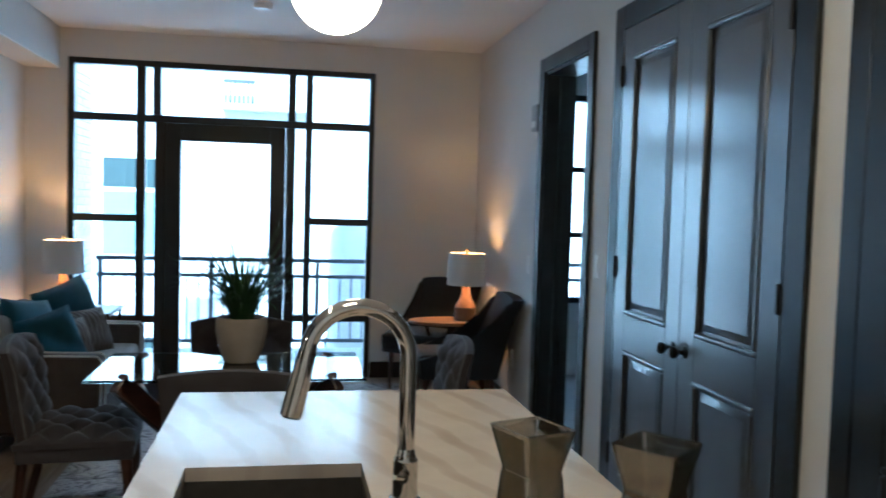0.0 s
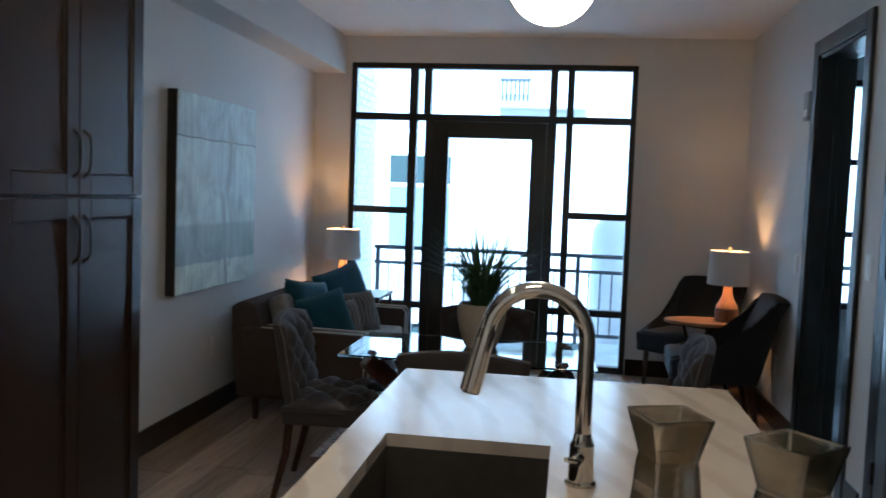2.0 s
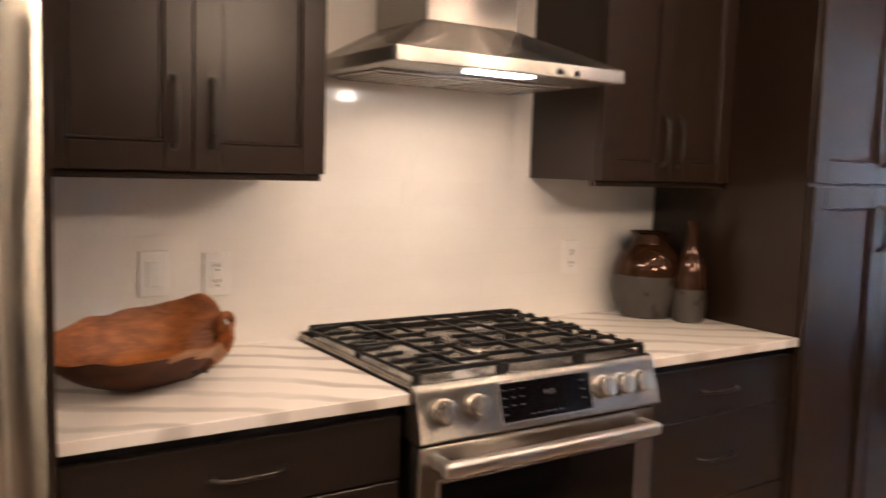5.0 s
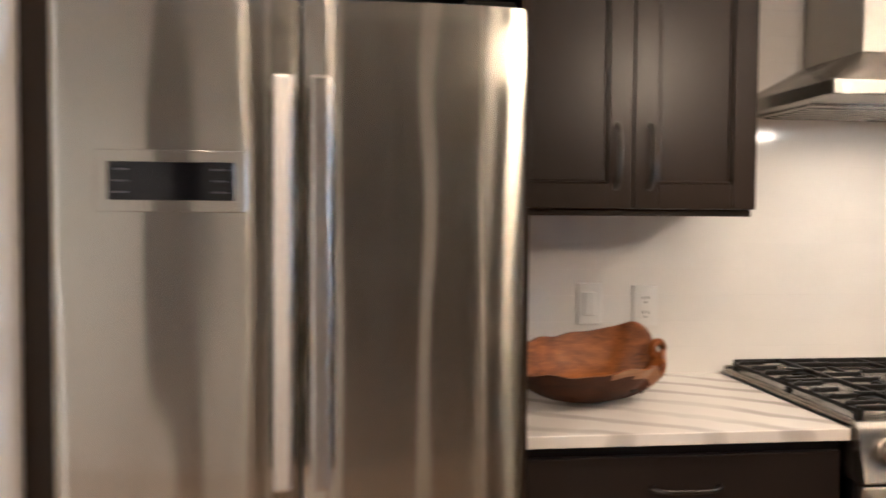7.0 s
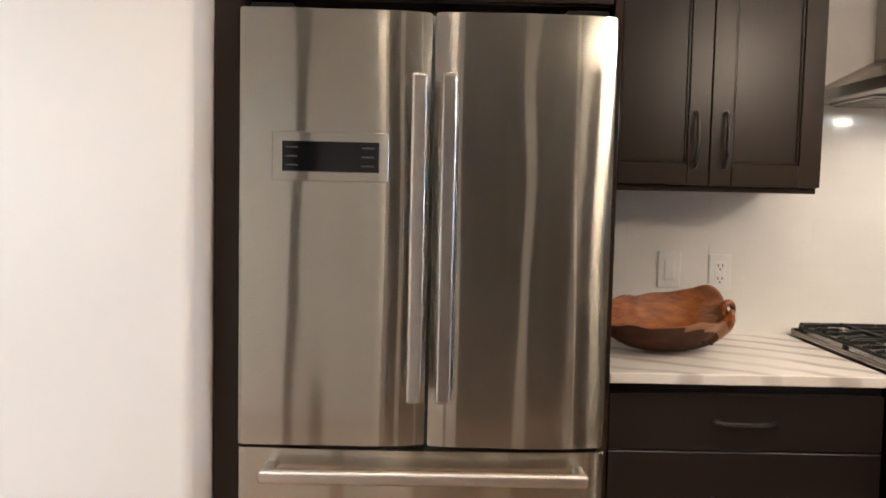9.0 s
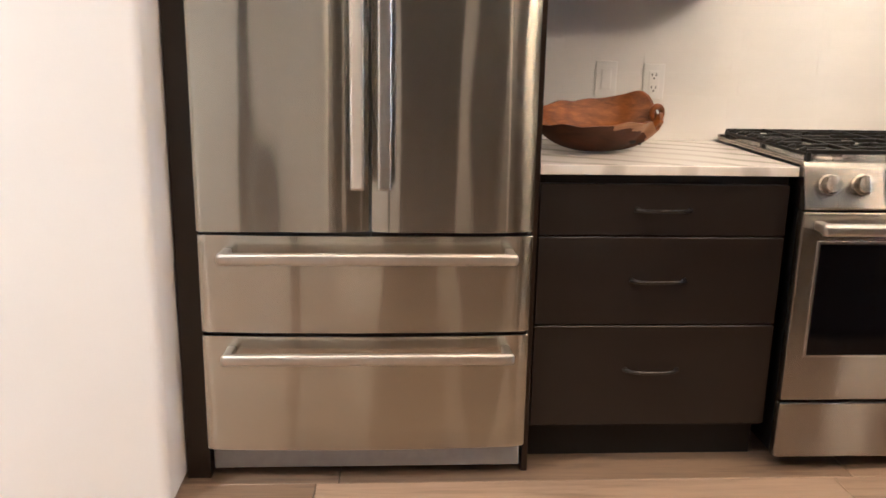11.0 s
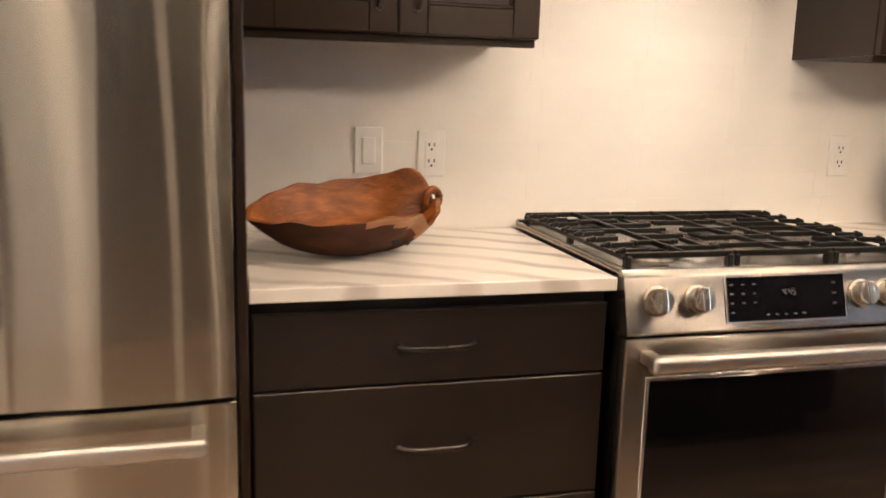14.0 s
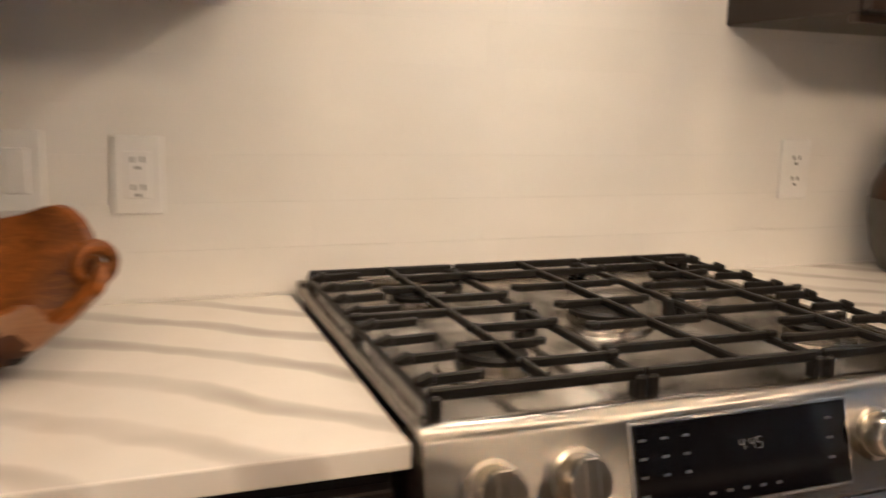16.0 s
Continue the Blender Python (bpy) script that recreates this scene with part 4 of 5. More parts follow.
for i in range(3):
    part("print_bar", box(0.7359, 0.7362, -1.518, -1.491, 1.451 - 0.021 * i, 1.4545 - 0.021 * i, 0), material("dim_print", (0.045, 0.045, 0.05), 0.5) if i == 0 else bpy.data.materials["dim_print"], panel)
    part("print_bar", box(0.7359, 0.7362, -1.341, -1.311, 1.451 - 0.021 * i, 1.4545 - 0.021 * i, 0), bpy.data.materials["dim_print"], panel)
for z0, z1, hz in ((0.461, 0.729, 0.683), (0.115, 0.450, 0.409)):
    d = part("freezer_drawer", bowed(YF0, YF1, z0, z1, 0.015, x1=0.721, low=(0.02, 0.0015), high=(0.05, 0.005)), STEEL, fridge)
    bm = bmesh.new()
    add_box(bm, 0.785, 0.809, -1.566, -0.790, hz - 0.016, hz + 0.016, 0.011, 4)
    for y in (-1.551, -0.805):
        add_box(bm, 0.715, 0.790, y - 0.012, y + 0.012, hz - 0.010, hz + 0.012, 0.005, 2)
    part("handle", bm, SATIN, d, "wide brushed steel drawer handle")
for y in (YF0 + 0.06, YF1 - 0.06):
    bm = bmesh.new()
    add_rod(bm, (0.60, y, 0.0), (0.60, y, 0.05), 0.02)
    part("foot", bm, BLACK_METAL, fridge)

# ---------- range ----------
RY0, RY1 = 0.011, 0.763
rng_ = thing("gas_range", pose(0, 0, 0), "stainless steel slide-in gas range with cast-iron grates", "range")
part("body", box(0.02, 0.640, RY0 + 0.012, RY1 - 0.012, 0.045, 0.905, 0.003), BLACK_METAL, rng_)
for y in (0.08, 0.68):
    for x in (0.10, 0.56):
        bm = bmesh.new()
        add_rod(bm, (x, y, 0), (x, y, 0.045), 0.018)
        part("foot", bm, BLACK_METAL, rng_)
# cooktop pan with a raised rim
bm = bmesh.new()
add_box(bm, 0.022, 0.640, RY0, RY1, 0.916, 0.924, 0.003, 2)
pan = part("cooktop", bm, PAN_STEEL, rng_, "steel cooktop pan with raised rim")
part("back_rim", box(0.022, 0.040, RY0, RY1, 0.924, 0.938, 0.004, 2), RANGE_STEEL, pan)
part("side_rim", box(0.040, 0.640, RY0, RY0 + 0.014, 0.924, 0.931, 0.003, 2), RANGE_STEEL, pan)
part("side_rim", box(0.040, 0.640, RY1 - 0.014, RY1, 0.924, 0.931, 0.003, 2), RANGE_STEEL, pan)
# sloping control panel with a rounded upper edge
prof = [(0.60, 0.800), (0.690, 0.800), (0.6945, 0.806), (0.668, 0.900), (0.6655, 0.912), (0.662, 0.920), (0.657, 0.926), (0.650, 0.929), (0.643, 0.929), (0.641, 0.914), (0.60, 0.912)]
bm = bmesh.new()
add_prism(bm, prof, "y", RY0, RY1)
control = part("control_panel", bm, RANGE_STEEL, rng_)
SL = math.degrees(math.atan2(0.0295, 0.102))


def on_panel(y, z):
    """A frame on the sloping panel: local x along +y, local y up the panel, local z out."""
    x = 0.6945 - (z - 0.806) * 0.2892
    return Matrix.Translation((x, y, z)) @ Matrix.Rotation(radians(-SL), 4, "Y") @ Matrix(((0, 0, 1, 0), (1, 0, 0, 0), (0, 1, 0, 0), (0, 0, 0, 1)))


for y in (0.079, 0.172, 0.565, 0.630, 0.696):
    bm = bmesh.new()
    add_lathe(bm, [(0, 0), (0.031, 0), (0.031, 0.004), (0.026, 0.006), (0.0255, 0.028), (0.0225, 0.033), (0, 0.0335)], 36)
    bmesh.ops.transform(bm, matrix=on_panel(y, 0.866), verts=bm.verts)
    k = part("knob", bm, KNOB_METAL, control, "steel control knob with a grip ridge")
    bm = bmesh.new()
    add_box(bm, -0.0075, 0.0075, -0.0245, 0.0245, 0.028, 0.0362, 0.002, 2)
    bmesh.ops.transform(bm, matrix=on_panel(y, 0.866), verts=bm.verts)
    part("grip_ridge", bm, KNOB_METAL, k)
bm = bmesh.new()
add_box(bm, -0.146, 0.146, -0.050, 0.050, 0, 0.003, 0.001)
bmesh.ops.transform(bm, matrix=on_panel(0.381, 0.864), verts=bm.verts)
part("display_trim", bm, STEEL_BAR, control)
bm = bmesh.new()
add_box(bm, -0.142, 0.142, -0.046, 0.046, 0.002, 0.0045, 0.001)
bmesh.ops.transform(bm, matrix=on_panel(0.381, 0.864), verts=bm.verts)
disp = part("display", bm, BLACK_GLASS, control, "black glass oven display with small print")
marks = [(-0.132 + 0.027 * c, 0.030 - 0.019 * r, 0.008, 0.0028) for c in range(3) for r in range(4) if not (c > 0 and r == 3)]
marks += [(-0.05 + 0.022 * c, -0.034, 0.008, 0.0032) for c in range(5)] + [(0.115, 0.028 - 0.022 * r, 0.010, 0.003) for r in range(3)]
for u, v, w, h in marks:
    bm = bmesh.new()
    add_box(bm, u - w / 2, u + w / 2, v - h / 2, v + h / 2, 0.0045, 0.0049, 0)
    bmesh.ops.transform(bm, matrix=on_panel(0.381, 0.864), verts=bm.verts)
    part("print_bar", bm, DIGITS, disp)
# the clock reads 4:45, in seven-segment strokes
SEG = {"a": (0, 1, 0), "b": (1, 0.5, 1), "c": (1, -0.5, 1), "d": (0, -1, 0), "e": (-1, -0.5, 1), "f": (-1, 0.5, 1), "g": (0, 0, 0)}
for u0, strokes in ((-0.014, "bcfg"), (0.0, "bcfg"), (0.010, "acdfg")):
    bm = bmesh.new()
    for k in strokes:
        su, sv, tall = SEG[k]
        cu, cv = u0 + su * 0.0030, 0.012 + sv * 0.0060
        w, h = (0.0012, 0.0056) if tall else (0.0054, 0.0012)
        add_box(bm, cu - w / 2, cu + w / 2, cv - h / 2, cv + h / 2, 0.0045, 0.0049, 0)
    bmesh.ops.transform(bm, matrix=on_panel(0.388, 0.864), verts=bm.verts)
    part("clock_digit", bm, CLOCK_PRINT, disp)
for v in (0.009, 0.015):
    bm = bmesh.new()
    add_box(bm, -0.0075, -0.0063, v - 0.0006, v + 0.0006, 0.0045, 0.0049, 0)
    bmesh.ops.transform(bm, matrix=on_panel(0.388, 0.864), verts=bm.verts)
    part("clock_dot", bm, CLOCK_PRINT, disp)
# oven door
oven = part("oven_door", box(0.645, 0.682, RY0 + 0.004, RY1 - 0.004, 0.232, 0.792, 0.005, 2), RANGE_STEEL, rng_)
part("oven_window", box(0.680, 0.6845, 0.072, 0.694, 0.371, 0.703, 0.002), BLACK_GLASS, oven)
part("window_trim", box(0.6805, 0.6835, 0.065, 0.701, 0.364, 0.710, 0.001), STEEL_BAR, oven)
bm = bmesh.new()
add_box(bm, 0.718, 0.750, 0.045, 0.721, 0.736, 0.770, 0.011, 4)
for y in (0.062, 0.704):
    add_box(bm, 0.680, 0.726, y - 0.014, y + 0.014, 0.742, 0.768, 0.006, 2)
part("handle", bm, SATIN, oven, "thick brushed steel bar handle")
for i in range(3):
    part("badge_bar", box(0.682, 0.6832, 0.349 + 0.024 * i, 0.367 + 0.024 * i, 0.313, 0.323, 0), BLACK_METAL, oven)
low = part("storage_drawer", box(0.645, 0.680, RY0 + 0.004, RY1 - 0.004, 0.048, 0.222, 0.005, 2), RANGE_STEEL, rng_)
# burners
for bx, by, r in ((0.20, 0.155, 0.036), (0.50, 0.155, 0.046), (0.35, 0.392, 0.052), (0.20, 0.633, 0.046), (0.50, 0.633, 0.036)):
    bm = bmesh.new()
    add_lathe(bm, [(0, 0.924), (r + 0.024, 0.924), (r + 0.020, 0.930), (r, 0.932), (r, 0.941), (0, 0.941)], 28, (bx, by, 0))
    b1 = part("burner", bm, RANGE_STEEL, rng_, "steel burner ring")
    bm = bmesh.new()
    add_lathe(bm, [(0, 0.9412), (r - 0.004, 0.9412), (r - 0.003, 0.946), (r - 0.008, 0.950), (0, 0.951)], 28, (bx, by, 0))
    part("burner_cap", bm, CAST_IRON, b1)


def grate(y0, y1, rail, fingers, teeth):
    """A cast-iron grate: rim bars front and back, one long rail with cross fingers, and a comb of raised teeth on an outer side."""
    bm = bmesh.new()
    x0, x1, z, h, w = 0.058, 0.634, 0.953, 0.012, 0.0085
    for x in (x0, x1):
        add_bar(bm, (x, y0, z), (x, y1, z), w * 1.15, h * 1.1, 0.002)
    add_bar(bm, (x0, rail, z + 0.003), (x1, rail, z + 0.003), w * 0.85, h, 0.002)
    for y in (y0, y1):
        add_bar(bm, (x0, y, z - 0.006), (x1, y, z - 0.006), w * 0.8, h * 0.8, 0.002)
    for x, a, c in fingers:
        add_bar(bm, (x, rail - a, z + 0.002), (x, rail + c, z + 0.002), w * 0.85, h, 0.002)
        for e in (rail - a, rail + c):
            add_bar(bm, (x, e - 0.009, z + 0.004), (x, e + 0.009, z + 0.004), w * 1.2, h * 0.9, 0.003)
    if teeth:
        y, s = (y0, 1) if teeth < 0 else (y1, -1)
        for k in range(8):
            x = x0 + (k + 0.5) * (x1 - x0) / 8
            add_bar(bm, (x, y, z + 0.001), (x, y + s * 0.074, z + 0.003), w * 0.85, h, 0.002)
            add_bar(bm, (x, y - s * 0.002, z - 0.002), (x, y + s * 0.020, z + 0.006), w * 1.5, h * 1.1, 0.003)
    for x in (x0, (x0 + x1) / 2, x1):
        for y in (y0 + 0.006, y1 - 0.006):
            add_box(bm, x - 0.010, x + 0.010, y - 0.007, y + 0.007, 0.9245, z, 0.003)
    part("grate", bm, CAST_IRON, rng_, "cast-iron cooktop grate")


grate(0.026, 0.272, 0.157, ((0.130, 0.0, 0.112), (0.205, 0.045, 0.055), (0.272, 0.0, 0.114), (0.346, 0.128, 0.114), (0.430, 0.0, 0.112), (0.505, 0.045, 0.055), (0.575, 0.0, 0.112)), -1)
grate(0.276, 0.516, 0.395, ((0.140, 0.118, 0.118), (0.235, 0.085, 0.085), (0.346, 0.070, 0.070), (0.460, 0.085, 0.085), (0.555, 0.118, 0.118)), 0)
grate(0.520, 0.750, 0.633, ((0.130, 0.112, 0.0), (0.205, 0.055, 0.045), (0.272, 0.112, 0.0), (0.346, 0.112, 0.116), (0.430, 0.112, 0.0), (0.505, 0.055, 0.045), (0.575, 0.112, 0.0)), 1)

# ---------- hood ----------
hood = thing("range_hood", pose(0, 0, 0), "stainless steel chimney hood with a lit lamp strip", "hood")
HY0, HY1 = 0.036, 0.766
bm = bmesh.new()
add_box(bm, 0.012, 0.500, HY0, HY1, 1.660, 1.698, 0.003)
part("canopy", bm, STEEL_DARK, hood)
bm = bmesh.new()
lo = [(0.012, HY0 + 0.004), (0.496, HY0 + 0.004), (0.496, HY1 - 0.004), (0.012, HY1 - 0.004)]
hi = [(0.012, 0.236), (0.300, 0.236), (0.300, 0.546), (0.012, 0.546)]
vl, vh = [bm.verts.new((*p, 1.698)) for p in lo], [bm.verts.new((*p, 1.80)) for p in hi]
bm.faces.new(vl[::-1])
bm.faces.new(vh)
for i in range(4):
    bm.faces.new((vl[i], vl[(i + 1) % 4], vh[(i + 1) % 4], vh[i]))
part("slope", bm, STEEL_DARK, hood)
part("chimney", box(0.012, 0.296, 0.240, 0.542, 1.80, CEIL - 0.001, 0.003), STEEL_DARK, hood)
for y0, y1 in ((HY0 + 0.05, 0.395), (0.405, HY1 - 0.05)):
    f = part("filter", box(0.05, 0.335, y0, y1, 1.653, 1.660, 0.002), STEEL_BAR, hood)
    for i in range(7):
        part("slat", box(0.06 + 0.037 * i, 0.075 + 0.037 * i, y0 + 0.01, y1 - 0.01, 1.649, 1.653, 0.001), STEEL_BAR, f)
part("lamp_lens", box(0.425, 0.478, 0.27, 0.465, 1.654, 1.660, 0.002), HOOD_LENS, hood, "lit frosted lamp lens")
for i in range(4):
    bm = bmesh.new()
    add_rod(bm, (0.499, 0.50 + 0.03 * i, 1.674), (0.504, 0.50 + 0.03 * i, 1.674), 0.008, seg=14)
    part("button", bm, BLACK_METAL if i % 2 else STEEL_BAR, hood)
part("badge", box(0.4995, 0.5012, 0.055, 0.085, 1.660, 1.686, 0.001), STEEL_BAR, hood)

# ---------- things on the counters ----------
bowl = thing("wooden_bowl", pose(0.325, -0.482, CT, 0, 0, 109), "carved teak root bowl with an uneven rim and pierced handle", "bowl")
A, B, H = 0.220, 0.142, 0.120


def bowl_rim(a):
    b = a if a < math.pi else a - 2 * math.pi
    lift = 0.034 * math.cos(a - 1.05) + 0.026 * math.exp(-((b - 0.58) / 0.26) ** 2) - 0.040 * math.exp(-((b + 0.56) / 0.44) ** 8)
    lift += 0.003 * math.sin(3 * a + 0.6) + 0.002 * math.sin(7 * a) + 0.002 * math.sin(13 * a + 2) - 0.050 * math.exp(-((b - 0.08) / 0.15) ** 2)
    point = math.exp(-((math.pi - abs(b)) / 0.30) ** 2)
    return 1.0 + 0.04 * math.sin(2 * a + 0.4) + 0.02 * math.sin(5 * a + 1) + 0.11 * point, H + lift - 0.006 * point


def bowl_point(a, s, inner):
    """s from 0 at the centre of the base to 1 at the rim."""
    k, h = bowl_rim(a)
    r = s ** 0.46
    th = 0.010 + 0.012 * (1 - s)
    x, y, z = A * k * r * math.cos(a), B * k * r * math.sin(a), h * s ** 1.25
    lump = 0.004 * noise.noise(Vector((x * 14, y * 14, z * 14)))
    if inner:
        return ((x * (1 - 0.055)) , y * (1 - 0.065), z + th * (1 - 0.92 * s) + lump * 0.4)
    return (x + lump, y + lump, max(0.0, z + lump * s))


bm = bmesh.new()
NA, NS = 108, 14
outer = [[bm.verts.new(bowl_point(2 * math.pi * i / NA, (j + 1) / NS, False)) for i in range(NA)] for j in range(NS)]
inner = [[bm.verts.new(bowl_point(2 * math.pi * i / NA, (j + 1) / NS, True)) for i in range(NA)] for j in range(NS)]
for rings, flip in ((outer, True), (inner, False)):
    for j in range(NS - 1):
        for i in range(NA):
            q = (rings[j][i], rings[j][(i + 1) % NA], rings[j + 1][(i + 1) % NA], rings[j + 1][i])
            bm.faces.new(q[::-1] if flip else q)
    bm.faces.new(rings[0] if flip else rings[0][::-1])
for i in range(NA):
    bm.faces.new((outer[-1][i], outer[-1][(i + 1) % NA], inner[-1][(i + 1) % NA], inner[-1][i]))
nf = NA * (NS - 1) + 1
bm.faces.ensure_lookup_table()
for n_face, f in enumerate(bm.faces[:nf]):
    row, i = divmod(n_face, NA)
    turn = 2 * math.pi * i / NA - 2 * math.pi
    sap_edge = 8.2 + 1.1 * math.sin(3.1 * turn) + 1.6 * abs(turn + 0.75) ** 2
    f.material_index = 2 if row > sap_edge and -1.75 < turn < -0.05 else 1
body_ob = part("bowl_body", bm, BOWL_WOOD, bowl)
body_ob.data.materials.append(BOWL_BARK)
body_ob.data.materials.append(BOWL_SAP)
# pierced handle lug at one end
bm = bmesh.new()
ring = [(A * 0.955 + 0.024 * math.cos(2 * math.pi * s / 18), 0.006 * math.cos(2 * math.pi * s / 18), 0.110 + 0.023 * math.sin(2 * math.pi * s / 18)) for s in range(19)]
add_tube(bm, ring, [0.0085 + 0.0018 * math.sin(2 * math.pi * s / 18) for s in range(19)], 10)
part("handle_lug", bm, BOWL_WOOD, bowl)
for ka, ks, kr in ((-1.12, 0.46, 0.023), (-0.86, 0.50, 0.015)):
    p = Vector(bowl_point(ka, ks, False))
    bm = bmesh.new()
    bmesh.ops.create_icosphere(bm, subdivisions=2, radius=1, matrix=Matrix.Translation(p) @ Matrix.Rotation(ka + 1.57, 4, "Z") @ Matrix.Diagonal((kr, 0.003, kr * 0.35, 1)))
    part("knot_hole", bm, DARK_INSIDE, bowl)

jar = thing("round_vase", pose(0.140, 1.285, CT), "bulbous vase, glossy bronze above and speckled stoneware below", "vase")
bm = bmesh.new()
add_lathe(bm, [(0, 0), (0.085, 0), (0.092, 0.006), (0.112, 0.05), (0.122, 0.10), (0.124, 0.145), (0.1235, 0.150)], 40)
part("stoneware_base", bm, STONEWARE, jar)
bm = bmesh.new()
add_lathe(bm, [(0.1236, 0.150), (0.120, 0.178), (0.105, 0.215), (0.080, 0.243), (0.062, 0.258), (0.058, 0.275), (0.064, 0.292), (0.072, 0.300), (0.066, 0.300), (0.054, 0.285), (0.05, 0.26), (0.0, 0.255)], 40)
part("glazed_shoulder", bm, BROWN_GLASS, jar, "glossy bronze glaze")
bottle = thing("bottle_vase", pose(0.287, 1.335, CT), "slim bottle vase, bronze glazed neck and stoneware base", "vase")
bm = bmesh.new()
add_lathe(bm, [(0, 0), (0.048, 0), (0.054, 0.006), (0.058, 0.05), (0.058, 0.11), (0.0575, 0.115)], 32)
part("stoneware_base", bm, STONEWARE, bottle)
bm = bmesh.new()
add_lathe(bm, [(0.0575, 0.115), (0.056, 0.15), (0.050, 0.185), (0.036, 0.22), (0.024, 0.25), (0.019, 0.285), (0.018, 0.325), (0.022, 0.335), (0.022, 0.345), (0.015, 0.345), (0.014, 0.32), (0, 0.31)], 32)
part("glazed_neck", bm, BROWN_GLASS, bottle, "glossy bronze glaze")

# ---------- island ----------
IX0, IX1, IY0, IY1 = 1.797, 2.756, 0.02, 1.798
IT = 0.907                       # island height
SX0, SX1, SY0, SY1 = 1.889, 2.257, 0.36, 1.100
island = thing("kitchen_island", pose(0, 0, 0), "espresso kitchen island base with cabinet doors", "island")
bm = bmesh.new()
add_box(bm, IX0 + 0.03, SX0 - 0.02, IY0 + 0.03, IY1 - 0.28, 0.10, 0.876, 0.002)
add_box(bm, SX1 + 0.02, IX1 - 0.30, IY0 + 0.03, IY1 - 0.28, 0.10, 0.876, 0.002)
add_box(bm, SX0 - 0.02, SX1 + 0.02, IY0 + 0.03, SY0 - 0.02, 0.10, 0.876, 0)
add_box(bm, SX0 - 0.02, SX1 + 0.02, SY1 + 0.02, IY1 - 0.28, 0.10, 0.876, 0)
add_box(bm, SX0 - 0.02, SX1 + 0.02, SY0 - 0.02, SY1 + 0.02, 0.10, 0.60, 0)
part("body", bm, ESPRESSO, island)
part("kick_board", box(IX0 + 0.10, IX1 - 0.36, IY0 + 0.08, IY1 - 0.34, 0, 0.10, 0), ESPRESSO, island)
for i in range(3):
    y0 = IY0 + 0.035 + 0.48 * i
    bm = bmesh.new()
    add_box(bm, IX0 + 0.010, IX0 + 0.030, y0, y0 + 0.476, 0.105, 0.878, 0.002)
    part("door", bm, ESPRESSO, island)
bm = bmesh.new()
add_box(bm, IX0, SX0, IY0, IY1, 0.877, IT, 0)
add_box(bm, SX1, IX1, IY0, IY1, 0.877, IT, 0)
add_box(bm, SX0, SX1, IY0, SY0, 0.877, IT, 0)
add_box(bm, SX0, SX1, SY1, IY1, 0.877, IT, 0)
bmesh.ops.remove_doubles(bm, verts=bm.verts, dist=1e-5)
inside = [f for f in bm.faces if all(len(e.link_faces) > 2 or abs(f.normal.z) < 0.5 for e in f.edges) and abs(f.normal.z) < 0.5 and sum(1 for g in bm.faces if g is not f and (g.calc_center_median() - f.calc_center_median()).length < 1e-4)]
bmesh.ops.delete(bm, geom=inside, context="FACES")
solo("island_worktop", bm, QUARTZ_DIMMED, "white veined quartz island top with a sink cutout", "worktop")
sink = thing("undermount_sink", pose(0, 0, 0), "deep dark undermount sink in the island", "sink")
t = 0.012
for x0, x1, y0, y1, z0, z1 in ((SX0 - t, SX0, SY0 - t, SY1 + t, 0.665, 0.876), (SX1, SX1 + t, SY0 - t, SY1 + t, 0.665, 0.876),
                               (SX0, SX1, SY0 - t, SY0, 0.665, 0.876), (SX0, SX1, SY1, SY1 + t, 0.665, 0.876)):
    part("basin_wall", box(x0, x1, y0, y1, z0, z1, 0), SINK_STEEL, sink)
part("basin_floor", box(SX0, SX1, SY0, SY1, 0.655, 0.668, 0), SINK_STEEL, sink)
bm = bmesh.new()
add_lathe(bm, [(0, 0.668), (0.045, 0.668), (0.045, 0.672), (0.03, 0.670), (0, 0.669)], 24, (2.06, 0.75, 0))
part("drain", bm, CHROME, sink)

# faucet
faucet = thing("kitchen_faucet", pose(2.319, 0.868, IT), "polished chrome gooseneck faucet with pull-down spray head", "faucet")
bm = bmesh.new()
add_lathe(bm, [(0, 0), (0.030, 0), (0.030, 0.005), (0.025, 0.009), (0.0235, 0.03), (0.0235, 0.078), (0.019, 0.086), (0.0165, 0.10), (0.0, 0.10)], 32)
part("base", bm, CHROME, faucet)
R = 0.095
DXY = Vector((-0.997, -0.08, 0)).normalized()
pts = [Vector((0, 0, 0.095)), Vector((0, 0, 0.16)), Vector((0, 0, 0.22)), Vector((0, 0, 0.275))]
for k in range(1, 21):
    a = math.pi * 0.95 * k / 20
    pts.append(Vector((0, 0, 0.275)) + DXY * (R - R * math.cos(a)) + Vector((0, 0, R * math.sin(a))))
bm = bmesh.new()
add_tube(bm, pts, 0.0162, 20)
part("neck", bm, CHROME, faucet)
end, way = pts[-1], (pts[-1] - pts[-2]).normalized()
bm = bmesh.new()
m = Matrix.Translation(end) @ way.to_track_quat("Z", "Y").to_matrix().to_4x4()
add_lathe(bm, [(0, -0.002), (0.0165, -0.002), (0.0175, 0.002), (0.0170, 0.012), (0.0180, 0.016), (0.0205, 0.105), (0.0205, 0.122), (0.017, 0.126), (0, 0.126)], 28)
bmesh.ops.transform(bm, matrix=m, verts=bm.verts)
part("spray_head", bm, CHROME, faucet)
bm = bmesh.new()
add_rod(bm, (0, 0, 0.055), (-0.012, -0.048, 0.058), 0.011, seg=18)
add_rod(bm, (-0.012, -0.046, 0.058), (-0.030, -0.066, 0.066), 0.006, 0.0045, seg=12)
part("lever", bm, CHROME, faucet)


